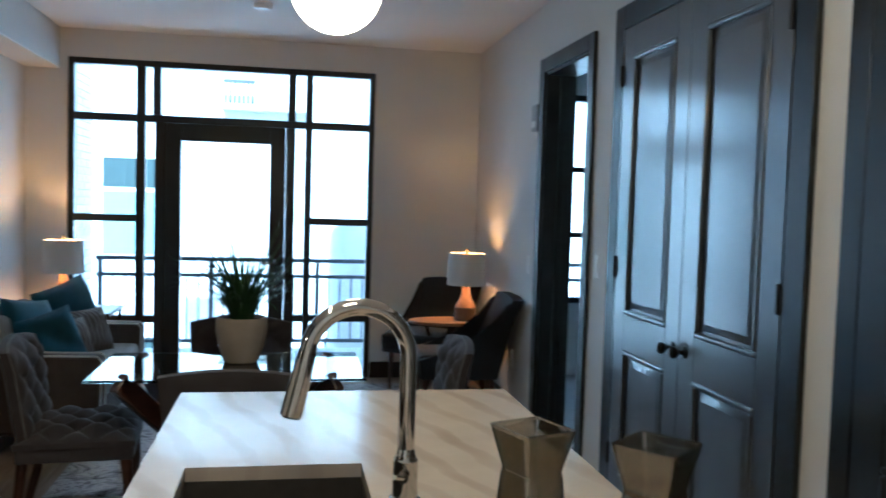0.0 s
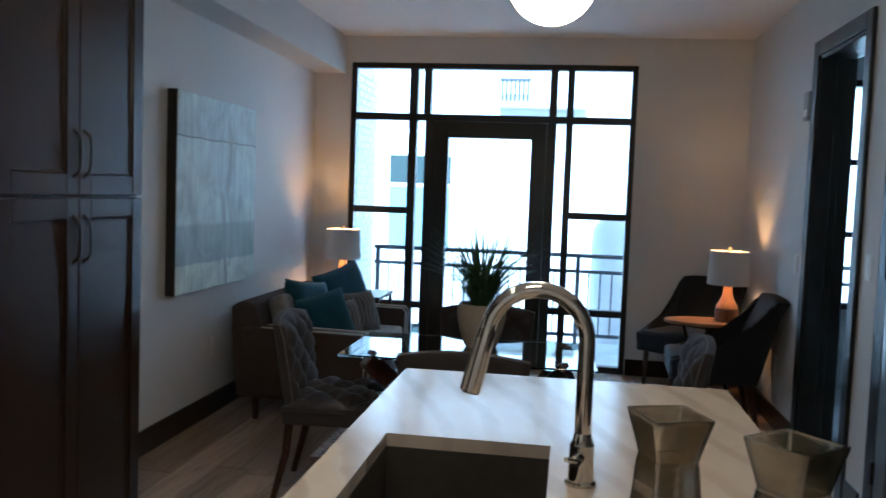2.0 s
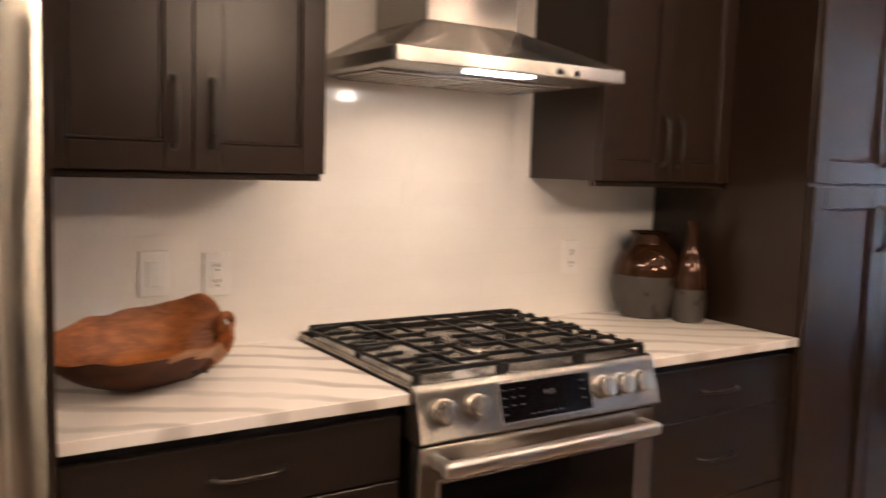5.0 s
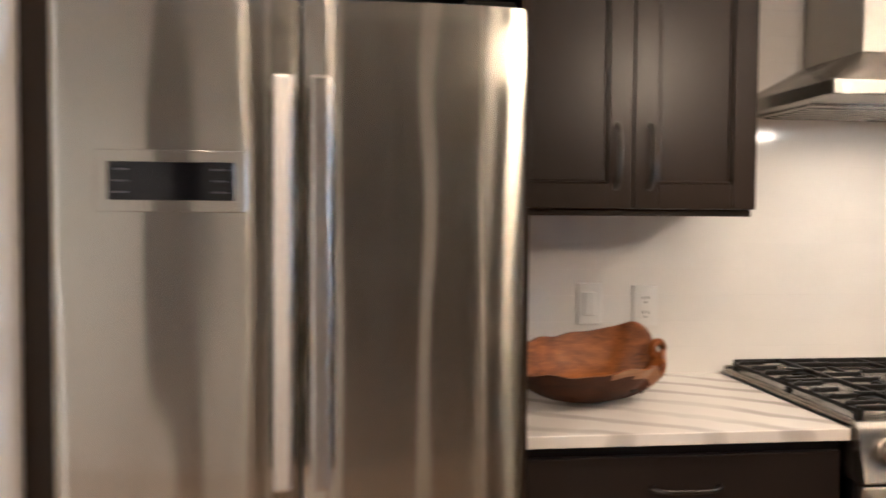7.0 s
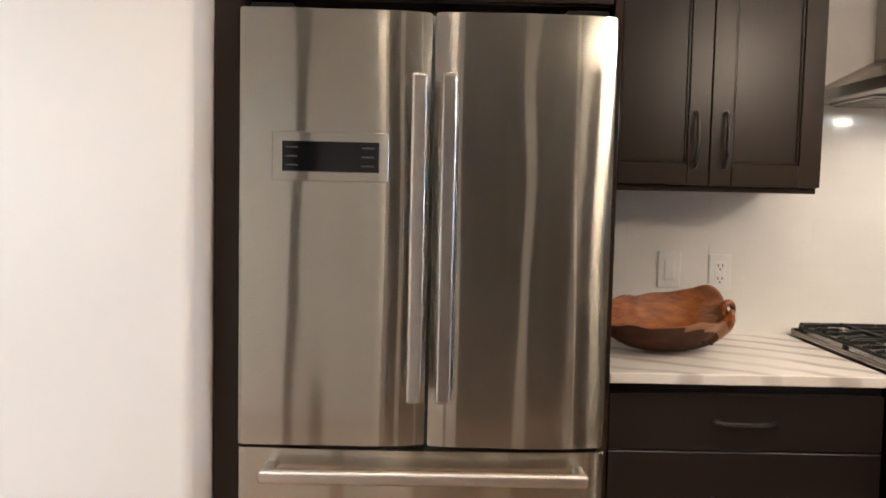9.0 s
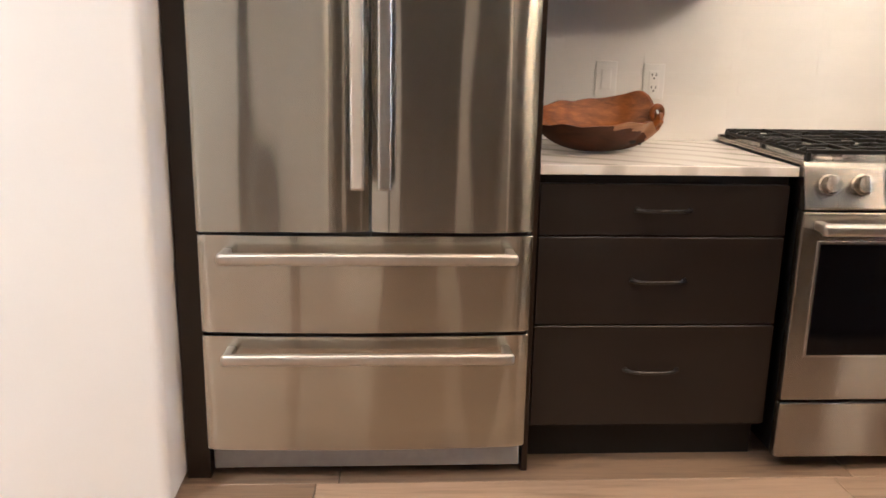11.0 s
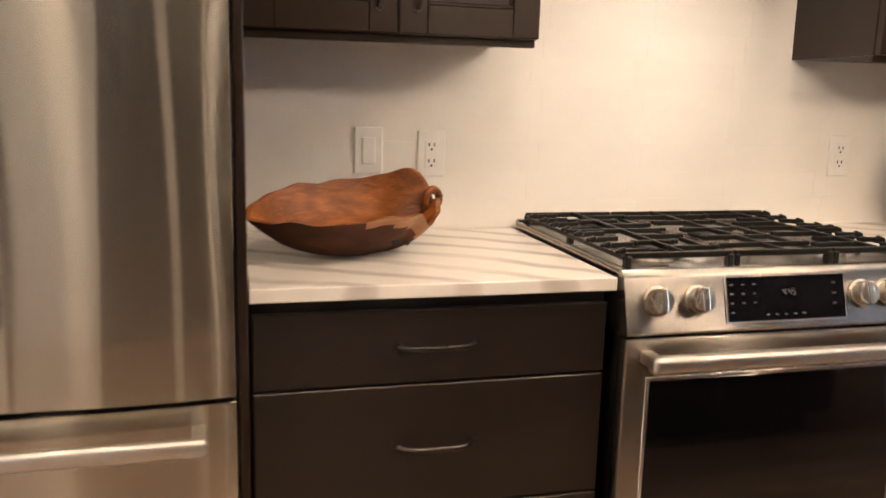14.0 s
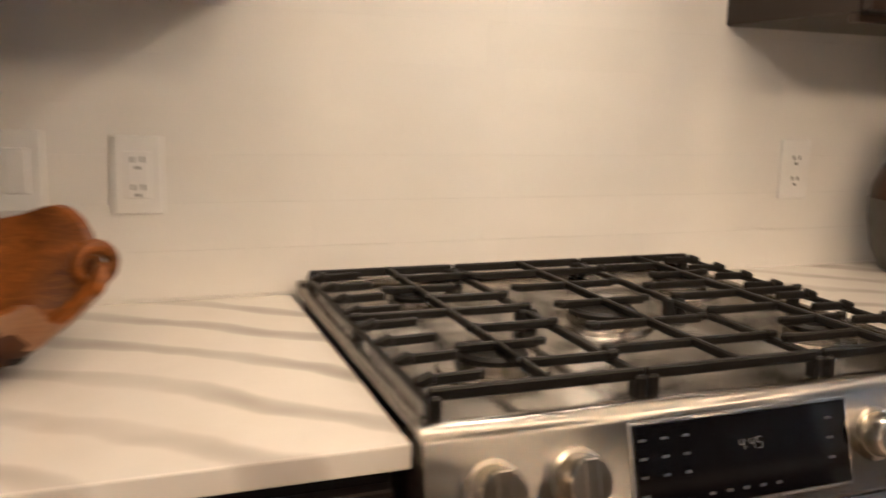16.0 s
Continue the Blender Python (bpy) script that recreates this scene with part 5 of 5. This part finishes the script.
def hourglass(x, y, rz, s):
    """A square glass vase that narrows at a waist."""
    v = thing("square_glass_vase", pose(x, y, IT, 0, 0, rz), "smoky mercury-glass vase with square flared rim", "vase", "vases on the island")

    def ring(bm, h, z, r=0.12):
        out = []
        for cx, cy, a0 in ((1, 1, 0), (-1, 1, 90), (-1, -1, 180), (1, -1, 270)):
            for k in range(4):
                a = radians(a0 + 30 * k)
                rr = h * r
                out.append(bm.verts.new((cx * (h - rr) + rr * math.cos(a), cy * (h - rr) + rr * math.sin(a), z)))
        return out
    lower = [(0.040, 0.0), (0.043, 0.004), (0.042, 0.06), (0.038, 0.14), (0.0325, 0.215), (0.0305, 0.2268), (0.0262, 0.2268), (0.0280, 0.214), (0.0335, 0.14), (0.037, 0.06), (0.034, 0.020)]
    upper = [(0.0262, 0.2272), (0.0305, 0.2272), (0.0325, 0.236), (0.0435, 0.282), (0.0440, 0.2865), (0.0395, 0.2865), (0.0385, 0.281), (0.0285, 0.238), (0.0262, 0.2272)]
    for name, profile in (("glass_body", lower), ("flared_rim", upper)):
        bm = bmesh.new()
        rings = [ring(bm, h * s, z * s) for h, z in profile]
        for a, c in zip(rings, rings[1:]):
            for i in range(16):
                bm.faces.new((a[i], a[(i + 1) % 16], c[(i + 1) % 16], c[i]))
        if name == "glass_body":
            bm.faces.new(rings[0][::-1])
            bm.faces.new(rings[-1])
        else:
            bmesh.ops.remove_doubles(bm, verts=bm.verts, dist=1e-6)
        part(name, bm, VASE_GLASS, v)
    return v


hourglass(2.415, 0.370, 20, 0.955)
hourglass(2.545, 0.272, 40, 0.965)

# pendants over the island
def pendant(x, y):
    pend = thing("globe_pendant", pose(x, y, 2.025), "lit white opal globe pendant hanging over the island", "pendant lamp", "pendants over the island")
    bm = bmesh.new()
    bmesh.ops.create_uvsphere(bm, u_segments=48, v_segments=28, radius=0.119)
    part("globe", bm, GLOBE, pend, "glowing opal glass globe")
    bm = bmesh.new()
    add_lathe(bm, [(0, 0.16), (0.012, 0.16), (0.035, 0.135), (0.045, 0.112), (0, 0.118)], 28)
    part("cap", bm, BLACK_METAL, pend)
    bm = bmesh.new()
    add_rod(bm, (0, 0, 0.155), (0, 0, 0.70), 0.006, seg=12)
    part("rod", bm, BLACK_METAL, pend)
    bm = bmesh.new()
    add_lathe(bm, [(0, 0.69), (0.06, 0.70), (0.065, 0.72), (0, 0.72)], 28)
    part("canopy", bm, BLACK_METAL, pend)
    return pend


first = pendant(2.202, 1.545)
copy_thing(first, pose(2.202, 0.32, 2.025))

# ---------- dining corner ----------
def tuft(u, v, n, m):
    """Height of diamond tufting, 0 at the buttons, about 1 on the puffs."""
    a, c = u * n + v * m, u * n - v * m
    return (abs(math.sin(math.pi * a)) * abs(math.sin(math.pi * c))) ** 0.45


def tufted_chair(m, label):
    """Facing local +x; origin on the floor under the seat's middle."""
    ch = thing("tufted_chair", m, label, "chair", "chairs round the table")
    W, D = 0.50, 0.47

    def top(u, v):
        x, y = -D / 2 + u * D, -W / 2 + v * W
        e = min(1, 6 * min(u, 1 - u)) ** 0.6 * min(1, 6 * min(v, 1 - v)) ** 0.6
        return (x, y, 0.450 + 0.018 * e + 0.042 * e * tuft(u, v, 3.0, 3.0))
    bm = bmesh.new()
    add_grid_solid(bm, 42, 42, top, lambda u, v: (-D / 2 + u * D, -W / 2 + v * W, 0.425))
    part("seat", bm, GREY_FABRIC, ch, "button-tufted grey linen seat")
    part("seat_rail", box(-D / 2 + 0.006, D / 2 - 0.006, -W / 2 + 0.006, W / 2 - 0.006, 0.365, 0.428, 0.012, 2), GREY_FABRIC, ch)

    def back(front):
        def fn(u, v):
            z = 0.44 + u * 0.415
            half = (0.225 + 0.03 * u)
            y = (2 * v - 1) * half
            curl = 0.03 * (abs(2 * v - 1) ** 2.5)
            lean = -D / 2 + 0.03 - 0.055 * u - 0.05 * max(0, u - 0.8) ** 1.0
            e = min(1, 7 * min(u, 1 - u)) ** 0.6 * min(1, 7 * min(v, 1 - v)) ** 0.6
            top_drop = -0.03 * (2 * v - 1) ** 2 * u
            if front:
                return (lean + curl + 0.014 * e + 0.040 * e * tuft(u, v, 2.5, 2.5), y, z + top_drop)
            return (lean + curl - 0.040 - 0.012 * e, y, z + top_drop)
        return fn
    bm = bmesh.new()
    add_grid_solid(bm, 42, 36, back(True), back(False))
    part("backrest", bm, GREY_FABRIC, ch, "button-tufted grey linen backrest")
    rim = [(k / 10, 0.0) for k in range(11)] + [(1.0, k / 10) for k in range(1, 10)] + [(k / 10, 1.0) for k in range(10, -1, -1)]
    pts = [0.5 * (Vector(back(True)(u, v)) + Vector(back(False)(u, v))) for u, v in rim]
    bm = bmesh.new()
    add_tube(bm, [(p.x + 0.014, p.y, p.z) for p in pts], 0.0035, 8)
    part("piping", bm, CHAIR_PIPING, ch, "grey piping")
    for lx, ly in ((D / 2 - 0.04, W / 2 - 0.04), (D / 2 - 0.04, -W / 2 + 0.04)):
        bm = bmesh.new()
        add_tube(bm, [(lx, ly, 0.37), (lx + 0.010, ly, 0.25), (lx, ly, 0.10), (lx + 0.012, ly, 0.0)], [0.024, 0.020, 0.015, 0.015], 12)
        part("leg", bm, CHERRY, ch)
    for ly in (W / 2 - 0.05, -W / 2 + 0.05):
        bm = bmesh.new()
        add_tube(bm, [(-D / 2 + 0.03, ly, 0.37), (-D / 2 + 0.015, ly, 0.22), (-D / 2 - 0.04, ly, 0.0)], [0.022, 0.019, 0.015], 12)
        part("leg", bm, CHERRY, ch)
    return ch


chair = tufted_chair(pose(1.225, 3.16, 0, 0, 0, 5), "grey linen button-tufted dining chair at the glass table")
copy_thing(chair, pose(2.62, 3.10, 0, 0, 0, 178))
near = copy_thing(chair, pose(1.90, 2.66, 0, 0, 0, 90))
copy_thing(chair, pose(1.86, 3.52, 0, 0, 0, -90))

TX0, TX1, TY0, TY1, TZ = 1.322, 2.42, 2.705, 3.32, 0.750
table = thing("glass_dining_table", pose((TX0 + TX1) / 2, (TY0 + TY1) / 2, 0), "glass-topped dining table on crossed cherry-wood legs", "table")
hx, hy = (TX1 - TX0) / 2, (TY1 - TY0) / 2
part("glass_top", box(-hx, hx, -hy, hy, TZ - 0.012, TZ, 0.004, 2), TABLE_GLASS, table, "clear glass top with a green edge")
for sx in (-1, 1):
    for sy in (-1, 1):
        bm = bmesh.new()
        add_bar(bm, (sx * (hx - 0.12), sy * 0.26, 0.735), (sx * (hx - 0.36), sy * -0.02, 0.40), 0.045, 0.085, 0.006)
        part("upper_leg", bm, CHERRY, table)
        bm = bmesh.new()
        add_bar(bm, (sx * (hx - 0.36), sy * 0.02, 0.43), (sx * (hx - 0.14), sy * 0.25, 0.006), 0.045, 0.085, 0.006)
        part("lower_leg", bm, CHERRY, table)
bm = bmesh.new()
add_bar(bm, (-(hx - 0.34), 0, 0.42), (hx - 0.34, 0, 0.42), 0.06, 0.10, 0.006)
part("stretcher", bm, CHERRY, table)

plant = thing("potted_plant", pose(1.896, 3.09, TZ), "grassy green plant in a pale rounded concrete pot", "plant")
bm = bmesh.new()
add_lathe(bm, [(0, 0), (0.066, 0), (0.074, 0.006), (0.098, 0.07), (0.112, 0.14), (0.112, 0.185), (0.106, 0.200), (0.099, 0.200), (0.098, 0.18), (0, 0.175)], 40)
part("pot", bm, CONCRETE, plant)
bm = bmesh.new()
add_lathe(bm, [(0, 0.19), (0.05, 0.188), (0.098, 0.182), (0.098, 0.176), (0, 0.176)], 28)
part("soil", bm, SOIL, plant)
rnd = random.Random(5)
bm = bmesh.new()
for i in range(230):
    a = rnd.uniform(0, 2 * math.pi)
    lean = rnd.uniform(0.05, 1.0) ** 0.8
    length = rnd.uniform(0.28, 0.52) * (1.0 if lean < 0.8 else 0.95)
    w = rnd.uniform(0.0028, 0.0050)
    r0 = rnd.uniform(0, 0.05)
    base = Vector((r0 * math.cos(a), r0 * math.sin(a), 0.185))
    out, side = Vector((math.cos(a), math.sin(a), 0)), Vector((-math.sin(a), math.cos(a), 0))
    prev, n = None, 7
    p, ang = base.copy(), 0.1 + 0.55 * lean
    bend = rnd.uniform(0.04, 0.17) * (0.5 + lean)
    for k in range(n + 1):
        s = k / n
        ww = w * (1 - s ** 1.6) + 0.0004
        fold = Vector((0, 0, 1)).cross(side) * ww * 0.35
        cur = [bm.verts.new(p - side * ww), bm.verts.new(p + fold), bm.verts.new(p + side * ww)]
        if prev:
            bm.faces.new((prev[0], prev[1], cur[1], cur[0]))
            bm.faces.new((prev[1], prev[2], cur[2], cur[1]))
        prev = cur
        p = p + (out * math.sin(ang) + Vector((0, 0, 1)) * math.cos(ang)) * (length / n)
        ang += bend
part("leaves", bm, LEAF, plant, "narrow arching green leaves")

# ---------- sitting corner ----------
solo("area_rug", box(0.95, 3.05, 3.55, 6.0, 0.0, 0.009, 0.003), RUG, "grey patterned low-pile area rug", "rug")

sofa = thing("loveseat_sofa", pose(0, 0, 0), "taupe linen loveseat with pale seat cushions and light piping", "sofa")
SY_0, SY_1, SXB, SXF = 4.14, 5.52, 0.27, 1.08
part("base", box(SXB + 0.10, SXF - 0.02, SY_0 + 0.03, SY_1 - 0.03, 0.13, 0.30, 0.02, 3), TAUPE_FABRIC, sofa)
bm = bmesh.new()
add_prism(bm, [(SXB, 0.14), (SXB + 0.20, 0.14), (SXB + 0.22, 0.40), (SXB + 0.115, 0.725), (SXB + 0.02, 0.74), (SXB - 0.04, 0.70), (SXB - 0.01, 0.56)], "y", SY_0 + 0.02, SY_1 - 0.02)
bmesh.ops.bevel(bm, geom=list(bm.edges), offset=0.02, segments=3, profile=0.5, affect="EDGES")
part("back", bm, TAUPE_FABRIC, sofa)
for y0, y1 in ((SY_0, SY_0 + 0.13), (SY_1 - 0.13, SY_1)):
    bm = bmesh.new()
    add_prism(bm, [(SXB + 0.05, 0.18), (SXF, 0.13), (SXF + 0.015, 0.55), (SXF - 0.01, 0.575), (SXB + 0.16, 0.585), (SXB + 0.05, 0.58)], "y", y0, y1)
    bmesh.ops.bevel(bm, geom=list(bm.edges), offset=0.014, segments=3, profile=0.5, affect="EDGES")
    arm = part("arm", bm, TAUPE_FABRIC, sofa)
    for yy in (y0 + 0.006, y1 - 0.006):
        bm = bmesh.new()
        add_tube(bm, [(SXF + 0.004, yy, 0.14), (SXF + 0.016, yy, 0.545), (SXF - 0.008, yy, 0.578), (SXB + 0.17, yy, 0.587)], 0.005, 8)
        part("piping", bm, PIPING, arm, "pale piping")
ym = (SY_0 + SY_1) / 2
for y0, y1 in ((SY_0 + 0.135, ym - 0.003), (ym + 0.003, SY_1 - 0.135)):
    part("seat_cushion", box(SXB + 0.26, SXF + 0.005, y0, y1, 0.305, 0.45, 0.035, 4), SEAT_FABRIC, sofa, "pale grey seat cushion")
    bm = bmesh.new()
    add_box(bm, -0.065, 0.065, y0 + 0.005, y1 - 0.005, 0.0, 0.32, 0.05, 4, m=Matrix.Translation((SXB + 0.28, 0, 0.452)) @ Matrix.Rotation(radians(-14), 4, "Y"))
    part("back_cushion", bm, SEAT_FABRIC, sofa, "pale grey back cushion")
for x in (SXB + 0.12, SXF - 0.08):
    for y in (SY_0 + 0.07, SY_1 - 0.07):
        bm = bmesh.new()
        add_rod(bm, (x, y, 0.009 if x > 0.9 else 0.0), (x, y, 0.14), 0.018, 0.028, seg=12)
        part("leg", bm, CHERRY, sofa)


def pillow(m, w, h, t, mat, label):
    def half(s):
        def fn(u, v):
            a, c = 2 * u - 1, 2 * v - 1
            pinch = 1 - 0.07 * (a * a + c * c - a * a * c * c) + 0.06 * (a * a * c * c)
            d = t * (max(0, (1 - a ** 4) * (1 - c ** 4))) ** 0.55
            d += 0.006 * noise.noise(Vector((a * 3, c * 3, s * 4)))*(1-a**4)*(1-c**4)
            return (s * d / 2, a * w / 2 * pinch, c * h / 2 * pinch)
        return fn
    bm = bmesh.new()
    add_grid_solid(bm, 18, 18, half(1), half(-1))
    bmesh.ops.remove_doubles(bm, verts=bm.verts, dist=1e-5)
    return solo("throw_pillow", bm, mat, label, "pillow", m, "pillows on the sofa")


pillow(pose(0.68, 5.17, 0.665, 14, -16, -34), 0.46, 0.46, 0.16, TEAL_VELVET, "large teal velvet throw pillow on the sofa")
pillow(pose(0.83, 4.99, 0.590, 0, -22, -30), 0.38, 0.30, 0.12, STRIPED, "taupe striped throw pillow leaning on a teal one")
pillow(pose(0.60, 4.58, 0.64, -8, -16, -20), 0.42, 0.42, 0.15, TEAL_VELVET, "teal velvet throw pillow against the sofa back")
pillow(pose(0.76, 4.46, 0.600, 12, -20, -44), 0.38, 0.38, 0.13, TEAL_VELVET, "small teal velvet throw pillow on the sofa")
pillow(pose(0.80, 4.72, 0.570, 0, -24, -30), 0.30, 0.28, 0.11, STRIPED, "small striped taupe throw pillow on the sofa")


def table_lamp(m, label):
    lp = thing("table_lamp", m, label, "table lamp", "pair of table lamps")
    bm = bmesh.new()
    add_lathe(bm, [(0, 0), (0.076, 0), (0.080, 0.004), (0.080, 0.095), (0.076, 0.10), (0, 0.10)], 32)
    part("foot", bm, LAMP_WOOD_DARK, lp, "dark wood drum foot")
    bm = bmesh.new()
    add_lathe(bm, [(0, 0.10), (0.076, 0.10), (0.074, 0.115), (0.052, 0.150), (0.036, 0.19), (0.029, 0.24), (0.028, 0.29), (0.0, 0.29)], 32)
    part("turned_body", bm, LAMP_WOOD, lp, "honey-coloured turned wood body")
    bm = bmesh.new()
    add_rod(bm, (0, 0, 0.29), (0, 0, 0.545), 0.006, seg=10)
    part("stem", bm, BRASS, lp)
    bm = bmesh.new()
    add_lathe(bm, [(0.148, 0.268), (0.136, 0.510), (0.1335, 0.510), (0.1455, 0.268), (0.148, 0.268)], 40)
    part("shade", bm, SHADE_LINEN, lp, "pale grey linen drum shade")
    bm = bmesh.new()
    for k in range(3):
        a = 2 * math.pi * k / 3
        add_rod(bm, (0, 0, 0.505), (0.134 * math.cos(a), 0.134 * math.sin(a), 0.505), 0.002, seg=6)
    part("spider", bm, BRASS, lp)
    bm = bmesh.new()
    add_lathe(bm, [(0, 0.512), (0.008, 0.514), (0.006, 0.522), (0.012, 0.532), (0.008, 0.546), (0, 0.550)], 16)
    part("finial", bm, BRASS, lp, "brass finial")
    return lp


lamp_r = table_lamp(pose(3.43, 5.53, 0.597), "lit table lamp with turned wood body and grey linen shade")
copy_thing(lamp_r, pose(0.465, 5.88, 0.618))

rt = thing("oval_side_table", pose(3.305, 5.53, 0), "oval wooden side table on slim black legs", "side table")
bm = bmesh.new()
add_lathe(bm, [(0, 0.572), (0.298, 0.572), (0.310, 0.578), (0.310, 0.590), (0.304, 0.596), (0, 0.596)], 48)
bmesh.ops.scale(bm, vec=(1, 0.62, 1), verts=bm.verts)
part("top", bm, TABLE_WOOD, rt, "honey wood oval top")
for k in range(3):
    a = 2 * math.pi * k / 3 + 0.4
    bm = bmesh.new()
    add_tube(bm, [(0.21 * math.cos(a), 0.14 * math.sin(a), 0.572), (0.10 * math.cos(a), 0.08 * math.sin(a), 0.28), (0.21 * math.cos(a), 0.15 * math.sin(a), 0.0)], [0.013, 0.016, 0.012], 10)
    part("leg", bm, BLACK_METAL, rt)
et = thing("end_table", pose(0.48, 5.88, 0), "dark square end table with slim metal frame", "end table")
part("top", box(-0.36, 0.36, -0.26, 0.26, 0.592, 0.617, 0.004), ESPRESSO, et)
for sx in (-0.34, 0.34):
    for sy in (-0.24, 0.24):
        part("leg", box(sx - 0.012, sx + 0.012, sy - 0.012, sy + 0.012, 0, 0.592, 0.002), BLACK_METAL, et)
part("shelf", box(-0.33, 0.33, -0.23, 0.23, 0.18, 0.196, 0.003), ESPRESSO, et)


def host_chair(m, label):
    """A navy upholstered chair with sides that sweep down from the back; faces local +x."""
    ch = thing("upholstered_chair", m, label, "chair", "navy chairs by the side table")
    part("seat", box(-0.24, 0.28, -0.25, 0.25, 0.30, 0.46, 0.035, 4), NAVY_VELVET, ch)

    def back(front):
        def fn(u, v):
            z = 0.30 + u * 0.56
            y = (2 * v - 1) * (0.255 + 0.02 * u)
            wing = abs(2 * v - 1) ** 4
            x = -0.22 - 0.16 * u ** 1.3 + 0.10 * wing * (1 - u)
            return (x + (0.035 if front else -0.045), y, z - 0.02 * wing * u)
        return fn
    bm = bmesh.new()
    add_grid_solid(bm, 16, 24, back(True), back(False))
    part("backrest", bm, NAVY_VELVET, ch)
    for s in (-1, 1):
        bm = bmesh.new()
        add_prism(bm, [(-0.26, 0.30), (0.26, 0.30), (0.28, 0.44), (0.12, 0.47), (-0.06, 0.54), (-0.20, 0.66), (-0.30, 0.80), (-0.37, 0.845), (-0.40, 0.84)], "y", s * 0.245 - 0.02, s * 0.245 + 0.02)
        bmesh.ops.bevel(bm, geom=list(bm.edges), offset=0.012, segments=2, profile=0.5, affect="EDGES")
        part("wing", bm, NAVY_VELVET, ch)
    for lx, ly, dx in ((0.22, 0.20, 0.02), (0.22, -0.20, 0.02), (-0.22, 0.20, -0.07), (-0.22, -0.20, -0.07)):
        bm = bmesh.new()
        add_tube(bm, [(lx, ly, 0.31), (lx + dx * 0.4, ly, 0.16), (lx + dx, ly, 0.0)], [0.022, 0.018, 0.013], 10)
        part("leg", bm, CHERRY, ch)
    return ch


hc = host_chair(pose(3.20, 5.86, 0.0, 0, 0, 232), "navy velvet upholstered chair in the window corner")
copy_thing(hc, pose(3.245, 5.0, 0.0, 0, 0, 178))["label"] = "navy velvet upholstered chair with its back to the wall"

pic = thing("abstract_painting", pose(XL + 0.024, 4.18, 1.395), "large unframed grey-green abstract canvas on the wall", "painting")
part("canvas", box(-0.022, 0.038, -0.578, 0.578, -0.570, 0.570, 0.004, 2), PAINTING, pic)
for a, c in ((-0.582, -0.578), (0.578, 0.582)):
    part("canvas_edge", box(-0.022, 0.035, a, c, -0.57, 0.57, 0.001), SLOT, pic)

# ---------- tiles and planks ----------
splash = thing("backsplash", pose(0, 0, 0), "glossy white tile backsplash", "", kind="structure")
part("grout_bed", box(0.0005, 0.0086, -0.722, 1.437, 0.885, 2.44, 0), GROUT, splash)
TH, TL, J = 0.0755, 0.305, 0.0003
tile_meshes = {}


def tile(y0, y1, z0, z1):
    key = (round(y1 - y0, 4), round(z1 - z0, 4))
    if key not in tile_meshes:
        tile_meshes[key] = to_mesh("tile", box(0, 0.0048, 0, key[0], 0, key[1], 0.00025), TILE)
    ob = new("tile", tile_meshes[key])
    ob.parent = splash
    ob.location = (0.0048 + random.uniform(0, 0.00015), y0, z0)


for r in range(20):
    z0 = 0.916 + r * TH
    if z0 > 2.4:
        break
    lo, hi = (-0.722, 1.437) if z0 < 1.39 else (-0.064, 0.836)
    y = lo - (0.5 * TL if r % 2 else 0.12)
    while y < hi:
        a, c = max(y, lo), min(y + TL, hi)
        if c - a > 0.01:
            tile(a + J / 2, c - J / 2, z0 + J / 2, z0 + TH - J / 2)
        y += TL

floor = thing("floor", pose(0, 0, 0), "brown wood plank floor", "", kind="structure")
plank_meshes = {}
PW, PL = 0.178, 1.52
row, x = 0, 0.0
prnd = random.Random(11)
while x < XR:
    x1 = min(x + PW, XR + 0.165)
    y = Y0 - prnd.uniform(0, PL)
    while y < YW:
        a, c = max(y, Y0), min(y + PL, YW)
        if c - a > 0.02:
            key = (round(x1 - x, 3), round(c - a, 3))
            if key not in plank_meshes:
                plank_meshes[key] = to_mesh("plank", box(0.0008, key[0] - 0.0008, 0.001, key[1] - 0.001, -0.012, 0, 0.0016), PLANK)
            ob = new("plank", plank_meshes[key])
            ob.parent = floor
            ob.location = (x, a, 0)
        y += PL
    x += PW
    row += 1

# bricks of the return wall seen through the window
brick_mesh = to_mesh("brick", box(0, 0.012, 0, 0.20, 0, 0.062, 0.003), BRICK)
for r in range(34):
    for k in range(8):
        ob = new("brick", brick_mesh)
        ob.parent = brick_wall
        ob.location = (0.119 + random.uniform(0, 0.003), 6.50 + 0.212 * k + (0.106 if r % 2 else 0), 0.2 + 0.073 * r)
